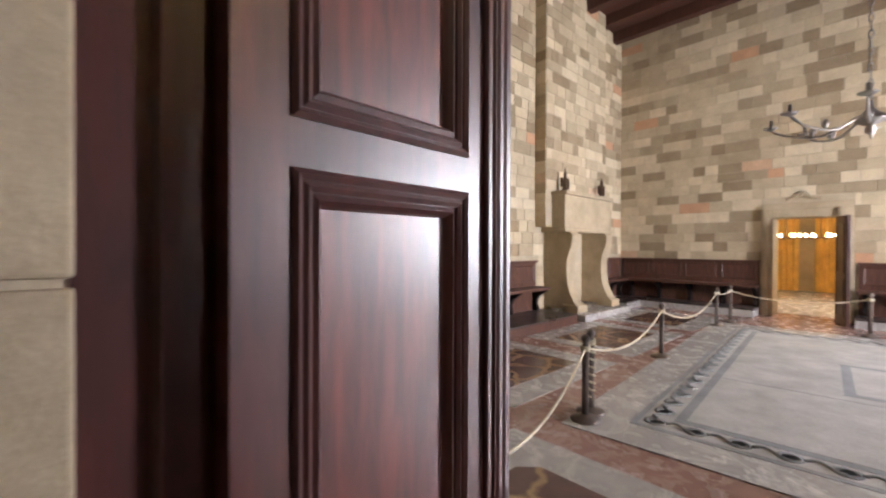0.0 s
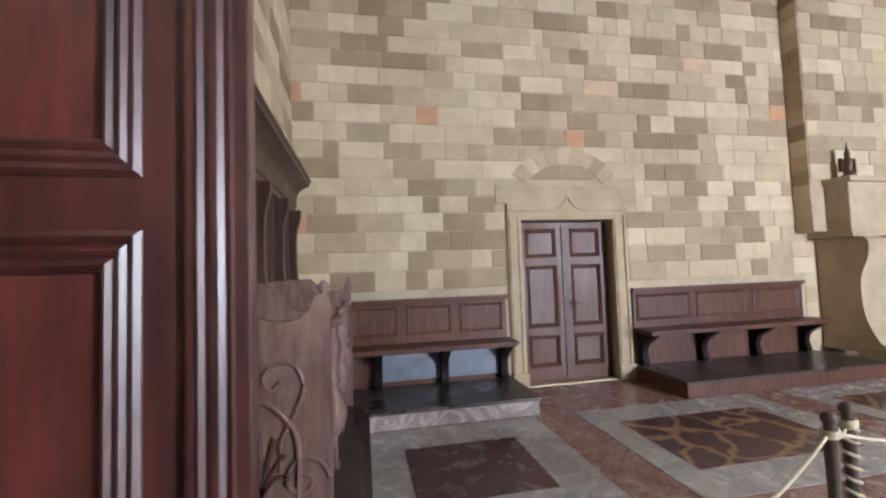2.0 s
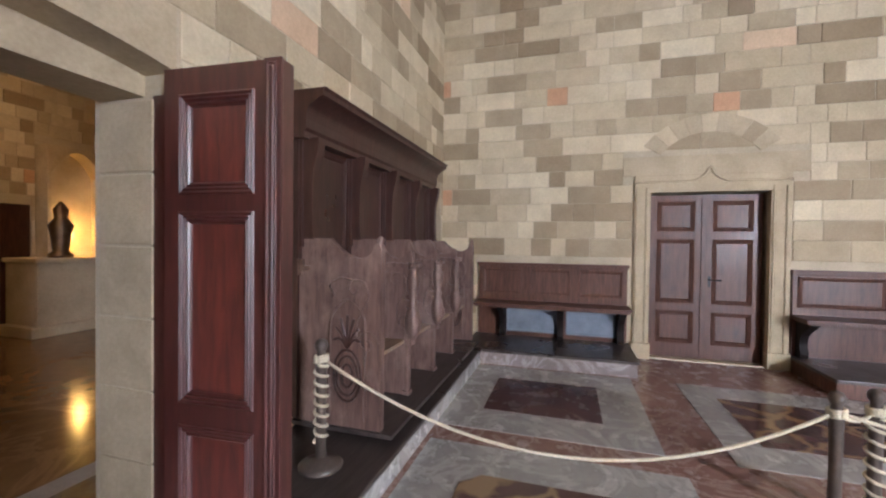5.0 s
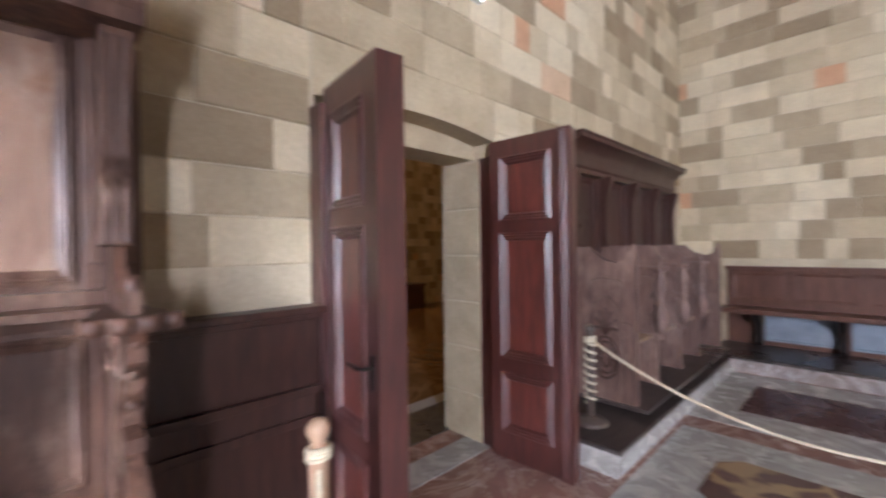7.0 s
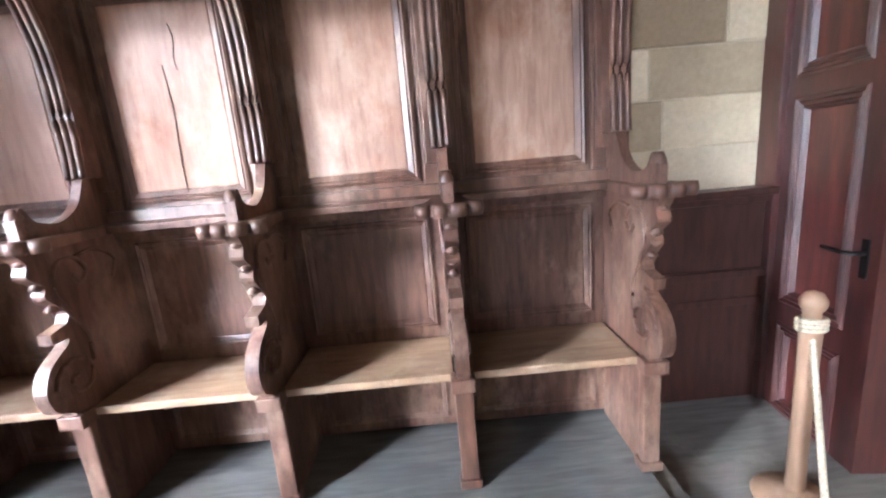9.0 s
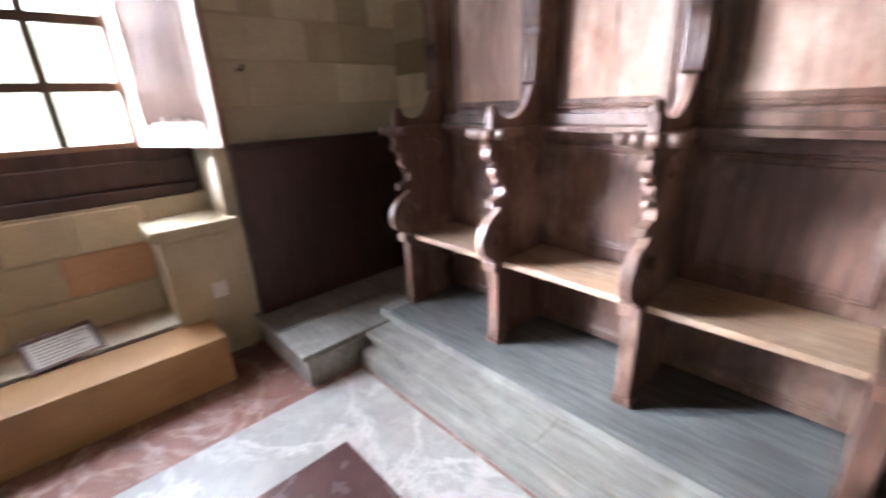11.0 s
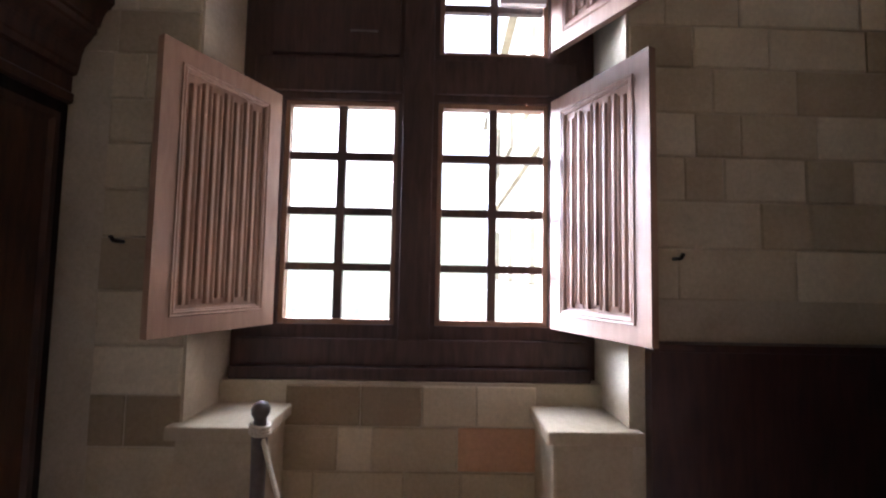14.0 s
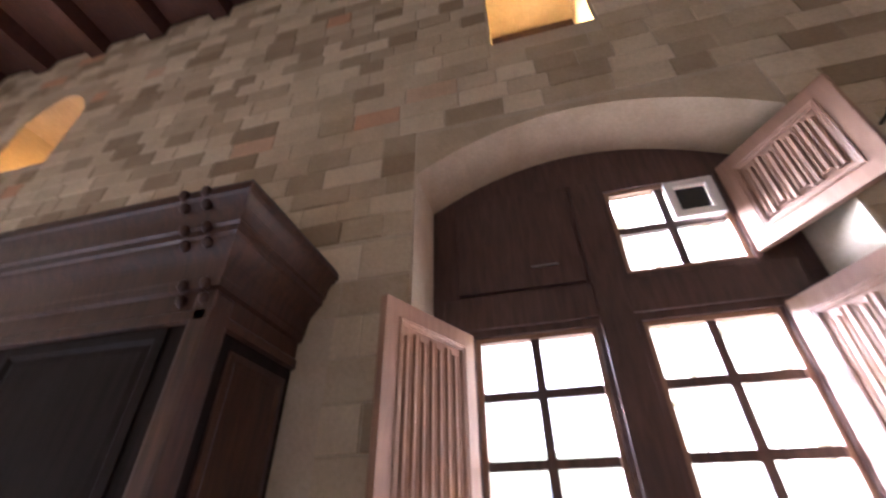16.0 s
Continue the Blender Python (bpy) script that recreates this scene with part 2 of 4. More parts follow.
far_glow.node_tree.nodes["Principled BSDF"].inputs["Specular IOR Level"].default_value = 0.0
glass, gnt, gb = mat("window_glass", 0.02)
gb.inputs["Base Color"].default_value = (0.98, 0.99, 0.98, 1)
gb.inputs["Transmission Weight"].default_value = 1.0
gb.inputs["IOR"].default_value = 1.02

# yellowish panes, tinted deeper so daylight falls orange like lamp light
amber, ant, ab = mat("amber_glass", 0.05)
ab.inputs["Base Color"].default_value = (1.0, 0.66, 0.22, 1)
ab.inputs["Transmission Weight"].default_value = 1.0
ab.inputs["IOR"].default_value = 1.02


# ---- mesh helpers ----
def box(bm, x0, y0, z0, x1, y1, z1, bev=0.0):
    r = bmesh.ops.create_cube(bm, size=1.0, matrix=Matrix.LocRotScale(((x0 + x1) / 2, (y0 + y1) / 2, (z0 + z1) / 2), None, (abs(x1 - x0), abs(y1 - y0), abs(z1 - z0))))
    if bev:
        edges = list({e for v in r["verts"] for e in v.link_edges})
        bmesh.ops.bevel(bm, geom=edges, offset=bev, segments=2, affect="EDGES", profile=0.6)
    return bm


def boxes(*rows, bev=0.0):
    bm = bmesh.new()
    for r in rows:
        box(bm, *r, bev=bev)
    return bm


def prism(bm, pts, axis, a, b):
    def at(p, c):
        return {"x": (c, p[0], p[1]), "y": (p[0], c, p[1]), "z": (p[0], p[1], c)}[axis]
    lo, hi = [bm.verts.new(at(p, a)) for p in pts], [bm.verts.new(at(p, b)) for p in pts]
    n = len(pts)
    fs = [bm.faces.new(lo), bm.faces.new(hi[::-1])]
    fs += [bm.faces.new((lo[i], hi[i], hi[(i + 1) % n], lo[(i + 1) % n])) for i in range(n)]
    bmesh.ops.recalc_face_normals(bm, faces=fs)
    return bm


def lathe(bm, prof, seg=16, at=(0, 0, 0)):
    rings = [[bm.verts.new((at[0] + r * math.cos(2 * math.pi * i / seg), at[1] + r * math.sin(2 * math.pi * i / seg), at[2] + z)) for i in range(seg)] for r, z in prof]
    fs = []
    for a, b in zip(rings, rings[1:]):
        fs += [bm.faces.new((a[i], a[(i + 1) % seg], b[(i + 1) % seg], b[i])) for i in range(seg)]
    fs += [bm.faces.new(rings[0][::-1]), bm.faces.new(rings[-1])]
    for f in fs[:-2]:
        f.smooth = True
    return bm


def tube(bm, pts, r, seg=8):
    pts = [Vector(p) for p in pts]
    rings = []
    for i, p in enumerate(pts):
        d = (pts[min(i + 1, len(pts) - 1)] - pts[max(i - 1, 0)]).normalized()
        q = d.to_track_quat("Z", "Y")
        rings.append([bm.verts.new(p + q @ Vector((r * math.cos(2 * math.pi * k / seg), r * math.sin(2 * math.pi * k / seg), 0))) for k in range(seg)])
    for a, b in zip(rings, rings[1:]):
        for k in range(seg):
            bm.faces.new((a[k], a[(k + 1) % seg], b[(k + 1) % seg], b[k])).smooth = True
    bm.faces.new(rings[0][::-1]), bm.faces.new(rings[-1])
    return bm


def rect_loft(bm, x0, z0, x1, z1, prof, y0=0.0, sign=1, close=False):
    """A mitred frame or raised panel round a rectangle in the xz plane: rows of (inset, height above y0)."""
    rings = []
    for i, h in prof:
        rings.append([bm.verts.new((x, y0 + sign * h, z)) for x, z in ((x0 + i, z0 + i), (x1 - i, z0 + i), (x1 - i, z1 - i), (x0 + i, z1 - i))])
    fs = []
    for a, b in zip(rings, rings[1:]):
        fs += [bm.faces.new((a[k], a[(k + 1) % 4], b[(k + 1) % 4], b[k])) for k in range(4)]
    if close:
        fs.append(bm.faces.new(rings[-1]))
    bmesh.ops.recalc_face_normals(bm, faces=fs)
    for f in fs:
        if f.normal.y * sign < -1e-4:
            f.normal_flip()
    return bm


def smooth(pts, n=6):
    """A closed curve through the points."""
    out = []
    m = len(pts)
    for i in range(m):
        p0, p1, p2, p3 = (Vector(pts[(i + k) % m]) for k in (-1, 0, 1, 2))
        for s in range(n):
            t = s / n
            out.append(0.5 * ((2 * p1) + (p2 - p0) * t + (2 * p0 - 5 * p1 + 4 * p2 - p3) * t * t + (3 * p1 - p0 - 3 * p2 + p3) * t ** 3))
    return [tuple(p) for p in out]


def curve(pts, n=6):
    """An open curve through the points."""
    ext = [pts[0]] + list(pts) + [pts[-1]]
    out = []
    for i in range(1, len(ext) - 2):
        p0, p1, p2, p3 = (Vector(ext[i + k]) for k in (-1, 0, 1, 2))
        for s in range(n):
            t = s / n
            out.append(tuple(0.5 * ((2 * p1) + (p2 - p0) * t + (2 * p0 - 5 * p1 + 4 * p2 - p3) * t * t + (3 * p1 - p0 - 3 * p2 + p3) * t ** 3)))
    return out + [tuple(pts[-1])]


def mesh_of(name, bm, material):
    me = bpy.data.meshes.new(name)
    bm.to_mesh(me)
    bm.free()
    me.materials.append(material)
    return me


def part(name, bm, material, parent, label=""):
    o = new(name, mesh_of(name, bm, material))
    o.parent = parent
    return tagged(o, label)


def thing(name, label, category, group="", at=None):
    o = new(name)
    o.empty_display_size = 0.1
    if at is not None:
        o.matrix_basis = at
    return tagged(o, label, category, group)


def solid(name, bm, material, label, category, group="", kind="", at=None):
    o = new(name, mesh_of(name, bm, material))
    if at is not None:
        o.matrix_basis = at
    return tagged(o, label, category, group, kind)


def setting(name, bm, material, label):
    return solid(name, bm, material, label, name.split("_")[0], kind="structure")


MOULD = [(0.0, 0.0), (0.0, 0.008), (0.008, 0.014), (0.016, 0.008), (0.018, 0.004), (0.026, 0.010), (0.034, 0.004), (0.036, -0.002), (0.046, 0.004), (0.054, -0.006), (0.058, -0.016)]
FIELD = [(0.0, -0.016), (0.002, -0.016)]
RAISED = [(0.0, 0.0), (0.0, 0.012), (0.012, 0.018), (0.022, 0.010), (0.028, 0.014), (0.045, 0.006), (0.055, 0.001)]
RAISED_FIELD = [(0.0, 0.001), (0.006, 0.004)]


def panel(parent, x0, z0, x1, z1, y, sign, material, mould=MOULD, field=FIELD, k=1.0, inner=None):
    part("moulding", rect_loft(bmesh.new(), x0, z0, x1, z1, [(i * k, h * k) for i, h in mould], y, sign), material, parent)
    d = mould[-1][0] * k
    part("panel", rect_loft(bmesh.new(), x0 + d, z0 + d, x1 - d, z1 - d, [(i * k, h * k) for i, h in field], y, sign, True), inner or material, parent)


def frame_slab(x0, z0, x1, z1, t, holes):
    """A slab in the xz plane, centred on y=0, of thickness t, with rectangular holes in one column order."""
    bm = bmesh.new()
    xs = sorted({x0, x1, *(h[0] for h in holes), *(h[2] for h in holes)})
    zs = sorted({z0, z1, *(h[1] for h in holes), *(h[3] for h in holes)})
    for a, b in zip(xs, xs[1:]):
        run = None
        for c, d in zip(zs, zs[1:]):
            cx, cz = (a + b) / 2, (c + d) / 2
            if any(h[0] < cx < h[2] and h[1] < cz < h[3] for h in holes):
                if run:
                    box(bm, a, -t / 2, run[0], b, t / 2, run[1])
                run = None
            else:
                run = (run[0], d) if run else (c, d)
        if run:
            box(bm, a, -t / 2, run[0], b, t / 2, run[1])
    return bm


# ---- the hall: walls, floor, ceiling ----
WX, EX, SY, NY, TOP = -4.56, 5.47, 0.36, 11.6, 7.2
DOOR_S = (-0.2, 1.22, 2.17)      # south doorway: from x, to x, height
WIN_Y0, WIN_Y1 = 1.70, 3.79      # window embrasure


def wall_boxes(axis, face, depth, u0, u1, z0, z1, holes):
    """Boxes of a wall whose face lies at one coordinate, round rectangular holes (u0, u1, z0, z1)."""
    bm = bmesh.new()
    us = sorted({u0, u1, *(h[0] for h in holes), *(h[1] for h in holes)})
    zs = sorted({z0, z1, *(h[2] for h in holes), *(h[3] for h in holes)})
    for a, b in zip(us, us[1:]):
        for c, d in zip(zs, zs[1:]):
            if any(h[0] < (a + b) / 2 < h[1] and h[2] < (c + d) / 2 < h[3] for h in holes):
                continue
            if axis == "x":
                box(bm, face, a, c, face + depth, b, d)
            else:
                box(bm, a, face, c, b, face + depth, d)
    return bm


wall_west = setting("wall_west", wall_boxes("x", WX, -0.6, -0.4, NY + 0.6, 0, TOP, [(3.15, 4.5, 0, 2.15)]), mortar, "tall wall of cream and brown ashlar blocks")
wall_north = setting("wall_north", wall_boxes("y", NY, 0.6, WX, EX, 0, TOP, [(-1.22, -0.22, 0, 2.12)]), mortar, "tall wall of cream and brown ashlar blocks")
wall_south = setting("wall_south", wall_boxes("y", SY, -0.5, WX, EX, 0, TOP, [(DOOR_S[0], DOOR_S[1], 0, DOOR_S[2] + 0.42)]), mortar, "tall ashlar wall with an arched doorway")
# the opening at y 7.38 to 9.02 is an unseen, assumed window
wall_east = setting("wall_east", wall_boxes("x", EX, 0.62, -0.4, NY + 0.6, 0, TOP, [(WIN_Y0, WIN_Y1, 0.3, 3.95), (2.42, 3.2, 4.85, 5.75), (7.75, 8.65, 4.8, 6.1), (7.38, 9.02, 1.2, 3.4)]), mortar, "tall ashlar wall with a deep window embrasure")


def arch_fill(axis, u0, u1, spring, crown, top, a, b, n=14):
    """The masonry above a segmental arch, up to a level top."""
    bm = bmesh.new()
    pts = [(u0, top), (u0, spring)]
    for i in range(1, n):
        t = i / n
        pts.append((u0 + (u1 - u0) * t, spring + (crown - spring) * (1 - (2 * t - 1) ** 2)))
    pts += [(u1, spring), (u1, top)]
    return prism(bm, pts, axis, a, b)


part("door_arch", arch_fill("y", DOOR_S[0], DOOR_S[1], DOOR_S[2] + 0.10, DOOR_S[2] + 0.16, DOOR_S[2] + 0.42, SY, SY - 0.2), dressed, wall_south)
part("door_lintel", boxes((DOOR_S[0], SY - 0.5, DOOR_S[2], DOOR_S[1], SY - 0.2, DOOR_S[2] + 0.42)), dressed, wall_south)
part("window_arch", arch_fill("x", WIN_Y0, WIN_Y1, 3.58, 3.9, 3.95, EX, EX + 0.62), dressed, wall_east)
part("niche_arch", arch_fill("x", 7.75, 8.65, 5.65, 6.05, 6.1, EX, EX + 0.62), dressed, wall_east)
# unseen plate behind the assumed window's lamp, keeps the sun out
part("hall_window_back", boxes((EX + 0.63, 7.2, 1.0, EX + 0.75, 9.2, 3.6)), mortar, wall_east)
part("niche_back", boxes((EX + 0.5, 7.7, 4.75, EX + 0.62, 8.7, 6.1)), dressed, wall_east)
# stone quoins on the jambs of the doorway
for k in range(6):
    z = k * 0.36
    part("jamb_stone", boxes((DOOR_S[0] - 0.02, SY - 0.5, z + 0.004, DOOR_S[0] + 0.012, SY - 0.14, z + 0.352), bev=0.006), dressed, wall_south)
    part("jamb_stone", boxes((DOOR_S[1] - 0.012, SY - 0.5, z + 0.004, DOOR_S[1] + 0.02, SY - 0.14, z + 0.352), bev=0.006), dressed, wall_south)

tagged(solid("ceiling", boxes((WX - 0.6, -0.5, TOP, EX + 0.7, NY + 0.6, TOP + 0.15)), beam_wood, "dark reddish timber ceiling", "ceiling"), kind="structure")
cb = bmesh.new()
for k in range(12):
    box(cb, WX, 0.6 + k * 0.95, TOP - 0.26, EX, 0.82 + k * 0.95, TOP, 0.01)
tagged(solid("ceiling_beams", cb, beam_wood, "row of dark reddish timber ceiling beams", "ceiling"), kind="structure")

ground = setting("ground", boxes((-400, -400, -9.0, 400, 400, -8.9)), facade_stone, "pale ground far below the window")
floor = setting("floor", boxes((WX, SY - 0.5, -0.2, EX + 0.6, NY + 0.7, 0.0)), red_marble, "polished floor of veined red and grey marble slabs")


def slab(x0, y0, x1, y1, material, h=0.004, cut=0.0, angle=0.0):
    bm = bmesh.new()
    c = cut
    pts = [(x0 + c, y0), (x1 - c, y0), (x1, y0 + c), (x1, y1 - c), (x1 - c, y1), (x0 + c, y1), (x0, y1 - c), (x0, y0 + c)] if c else [(x0, y0), (x1, y0), (x1, y1), (x0, y1)]
    prism(bm, pts, "z", 0.0, h)
    return part("floor_slab", bm, material, floor)


# framed marble panels in rows along the hall
for x0, x1, ys in ((-3.58, -1.86, ((1.05, 2.84, "p"), (3.28, 5.42, "g"), (5.86, 8.0, "g"), (8.4, 10.4, "g"))), (-1.60, 0.10, ((1.20, 2.92, "r"),)), (0.55, 2.25, ((1.36, 2.92, "p"),)), (2.7, 4.7, ((1.36, 2.95, "e"),))):
    for y0, y1, kind in ys:
        slab(x0, y0, x1, y1, grey_marble)
        if kind == "p":
            slab(x0 + 0.44, y0 + 0.42, x1 - 0.40, y1 - 0.38, purple_marble, 0.008)
        elif kind == "g":
            slab(x0 + 0.38, y0 + 0.27, x1 - 0.36, y1 - 0.35, gold_breccia, 0.008)
        elif kind == "r":
            slab(x0 + 0.38, y0 + 0.35, x1 - 0.62, y1 - 0.35, gold_breccia, 0.008, 0.12)
        else:
            slab(x0 + 0.5, y0 + 0.36, x1 - 0.43, y1 - 0.4, purple_marble, 0.008)
# white marble at the threshold
slab(-1.0, 0.95 - 0.9, 1.4, 0.30, grey_marble)

# mosaic carpet
mosaic = thing("mosaic_pavement", "pale antique mosaic carpet with a slate scroll border set in the floor", "mosaic", at=pose(-1.0, 3.72, 0.004, 0, 0, 4.3))
MW, ML = 5.3, 5.7
part("border", boxes((-0.42, -0.40, 0, MW + 0.42, ML + 0.42, 0.003)), grey_marble, mosaic)
part("field", boxes((0, 0, 0.003, MW, ML, 0.006)), blue_mosaic, mosaic)
part("field", boxes((0.05, 0.05, 0.006, MW - 0.05, ML - 0.05, 0.008)), pale_mosaic, mosaic)
part("field", boxes((0.27, 0.27, 0.008, MW - 0.27, ML - 0.27, 0.010)), blue_mosaic, mosaic)
part("field", boxes((0.35, 0.35, 0.010, MW - 0.35, ML - 0.35, 0.012)), pale_mosaic, mosaic)
for x0 in (1.35, 3.1):
    part("inset", boxes((x0, 2.1, 0.012, x0 + 0.75, 3.6, 0.014)), blue_mosaic, mosaic)
    part("inset", boxes((x0 + 0.09, 2.2, 0.014, x0 + 0.66, 3.5, 0.016)), pale_mosaic, mosaic)
part("joint", boxes((0.35, 1.92, 0.012, MW - 0.35, 1.935, 0.0135)), blue_mosaic, mosaic)
curl = bmesh.new()
lathe(curl, [(0.085, 0.0), (0.085, 0.004), (0.045, 0.004), (0.045, 0.0)], 14)
curl_mesh = mesh_of("scroll", curl, blue_mosaic)
wave = bmesh.new()
tube(wave, [(0.08 + 0.03 * k, 0.055 * math.sin(k * 0.75), 0.001) for k in range(8)], 0.014, 4)
wave_mesh = mesh_of("scroll_stem", wave, blue_mosaic)
for side in range(4):
    n = 18 if side % 2 == 0 else 19
    for k in range(n):
        u = 0.16 + k * 0.29
        x, y, a = ((u, 0.16, 0), (MW - 0.16, u, 90), (u, ML - 0.16, 0), (0.16, u, 90))[side]
        for me in (curl_mesh, wave_mesh):
            o = new(me.name, me)
            o.parent = mosaic
            o.matrix_basis = pose(x, y, 0.008, 0, 0, a)


# ---- door leaves ----
def door_leaf(parent, w, h, t, panels, material, k=1.0):
    body = part("leaf_body", frame_slab(0, 0.012, w, h, t, panels), material, parent)
    part("leaf_core", boxes((0.02, -0.006, 0.03, w - 0.02, 0.006, h - 0.03)), material, parent)
    for x0, z0, x1, z1 in panels:
        for s in (1, -1):
            panel(parent, x0, z0, x1, z1, s * t / 2 - s * 0.004, s, material, k=k, inner=door_panel_wood)
    return body


def handle(parent, x, z, y, s, material, d=1):
    bm = boxes((x - 0.014, y, z - 0.09, x + 0.014, y + s * 0.005, z + 0.05))
    tube(bm, [(x, y, z), (x, y + s * 0.045, z), (x + d * 0.03, y + s * 0.055, z), (x + d * 0.12, y + s * 0.055, z + 0.004)], 0.008)
    part("handle", bm, material, parent, "worn metal lever handle")


LEAF_W = 0.615
leaf_panels = [(0.085, 0.20, 0.485, 0.62), (0.085, 0.72, 0.485, 1.60), (0.085, 1.675, 0.485, 2.13)]
west_leaf = thing("door_leaf", "open varnished red-brown panelled door leaf", "door", "leaves of the south doorway", pose(-0.172, 0.37, 0.0, 0, 0, 93.2))
door_leaf(west_leaf, LEAF_W, 2.25, 0.09, leaf_panels, door_wood)
part("edge_strip", rect_loft(boxes((LEAF_W - 0.075, -0.060, 0.012, LEAF_W + 0.012, -0.045, 2.25), bev=0.004), LEAF_W - 0.06, 0.03, LEAF_W - 0.01, 2.23, [(0, 0), (0.004, 0.006), (0.012, 0.002), (0.02, 0.007)], -0.060, -1, True), door_wood, west_leaf)
east_leaf = thing("door_leaf", "open varnished red-brown panelled door leaf with a lever handle", "door", "leaves of the south doorway", pose(1.150, 0.45, 0.0, 0, 0, 83))
door_leaf(east_leaf, 0.53, 2.27, 0.125, [(0.08, a, 0.42, b) for _, a, _, b in leaf_panels], door_wood)
handle(east_leaf, 0.475, 1.03, -0.0625, -1, iron, -1)
# the wooden door frame on the west jamb
door_frame = thing("door_frame", "dark red-brown wooden door frame on the stone jamb", "door frame", at=pose(0, 0, 0))
part("post", prism(bmesh.new(), [(-0.27, 0.215), (-0.197, 0.215), (-0.197, 0.295), (-0.178, 0.305), (-0.178, 0.355), (-0.185, 0.369), (-0.27, 0.369)], "z", 0, 2.17), door_wood, door_frame)
part("post", boxes((1.20, 0.22, 0, 1.245, 0.47, 2.2), bev=0.008), door_wood, door_frame)

# ---- west door in its stone frame ----
west_door = thing("double_door", "closed pair of panelled brown doors in a stone frame", "door", at=pose(-4.72, 3.18, 0, 0, 0, 90))
WDW = 1.28
for k, x0 in enumerate((0.0, WDW / 2 + 0.001)):
    body = part("leaf", frame_slab(x0, 0.015, x0 + WDW / 2 - 0.003, 2.12, 0.05, [(x0 + 0.1, z0, x0 + WDW / 2 - 0.1, z1) for z0, z1 in ((0.2, 0.62), (0.72, 1.55), (1.65, 2.04))]), far_wood, west_door)
    part("core", boxes((x0 + 0.02, -0.003, 0.03, x0 + WDW / 2 - 0.02, 0.003, 2.1)), far_wood, west_door)
    for z0, z1 in ((0.2, 0.62), (0.72, 1.55), (1.65, 2.04)):
        panel(west_door, x0 + 0.1, z0, x0 + WDW / 2 - 0.1, z1, -0.022, -1, far_wood, k=0.9)
part("cover_strip", boxes((WDW / 2 - 0.03, -0.04, 0.02, WDW / 2 + 0.03, -0.024, 2.1), bev=0.004), far_wood, west_door)
handle(west_door, WDW / 2 + 0.07, 1.03, -0.025, -1, iron, 1)

surround = thing("door_surround", "carved pale stone door frame with an ogee peak", "door frame", at=pose(0, 0, 0))
for y0, y1 in ((2.98, 3.17), (4.47, 4.68)):
    part("jamb", boxes((-4.62, y0, 0, -4.52, y1, 2.14), (-4.53, y0 + 0.02, 0, -4.505, y0 + 0.05, 2.2), (-4.53, y1 - 0.06, 0, -4.50, y1 - 0.02, 2.2), bev=0.008), dressed, surround)
    part("jamb_base", boxes((-4.62, y0 - 0.015, 0, -4.49, y1 + 0.015, 0.2), bev=0.01), dressed, surround)
part("lintel", boxes((-4.62, 2.98, 2.14, -4.52, 4.68, 2.36), bev=0.008), dressed, surround)
part("lintel", boxes((-4.62, 2.84, 2.362, -4.535, 4.86, 2.60), bev=0.006), dressed, surround)
og = bmesh.new()
pk = [(2.98, 2.27), (3.55, 2.27), (3.68, 2.29), (3.78, 2.36), (3.83, 2.44), (3.88, 2.36), (3.98, 2.29), (4.11, 2.27), (4.68, 2.27)]
tube(og, [(-4.515, y, z) for y, z in curve(pk, 5)], 0.018, 6)
part("ogee_moulding", og, dressed, surround)
for k in range(9):
    a0, a1 = math.pi * (0.19 + k * 0.069), math.pi * (0.19 + (k + 0.97) * 0.069)
    pts = [(3.82 + r * math.cos(a), 2.28 + 0.92 * r * math.sin(a)) for r, a in ((-0.90, a0), (-0.90, a1), (-0.66, a1), (-0.66, a0))]
    pts = [(y, 2 * 2.28 - z) for y, z in pts]
    part("voussoir", prism(bmesh.new(), pts, "x", WX - 0.01, WX + 0.019 + 0.002 * (k % 2)), stone_one if k % 3 == 1 else dressed, surround)


# threshold and unseen back plate added to stop daylight leaking under the doors
part("threshold", boxes((-5.16, 3.15, 0.0, WX - 0.01, 4.5, 0.014)), dressed, surround)
part("reveal_back", boxes((-5.2, 3.0, 0.0, -5.1, 4.7, 2.3)), mortar, surround)


# ---- benches on the west and north walls ----
def console(material):
    pts = [(0, 0), (0.11, 0)] + curve([(0.13, 0.05), (0.10, 0.16), (0.14, 0.28), (0.28, 0.38), (0.34, 0.42)], 5) + [(0.34, 0.45), (0, 0.45)]
    return prism(bmesh.new(), [(-p[0], p[1]) for p in pts], "x", -0.04, 0.04)


def bench(at, length, label, brackets, panels, group="", ends=(True, True)):
    """Local x along the wall, the back at y=0, the room towards -y; it stands on its platform."""
    b = thing("wall_bench", label, "bench", group, at)
    part("back", boxes((0, -0.05, 0.0, length, 0.0, 1.0)), far_wood, b)
    step = length / panels
    for k in range(panels):
        panel(b, k * step + 0.05, 0.58, (k + 1) * step - 0.05, 0.94, -0.05, -1, far_wood, RAISED, RAISED_FIELD, 0.8)
    part("cap", boxes((-0.02, -0.1, 0.985, length + 0.02, 0.0, 1.02), (-0.01, -0.075, 0.96, length + 0.01, 0.0, 0.985), bev=0.006), far_wood, b)
    part("seat", boxes((-0.02, -0.42, 0.455, length + 0.02, -0.04, 0.49), (0.0, -0.40, 0.43, length, -0.04, 0.455), bev=0.006), far_wood, b)
    for x in brackets:
        o = part("bracket", console(black_shade_wood), black_shade_wood, b)
        o.location = (x, -0.04, 0)
    return b


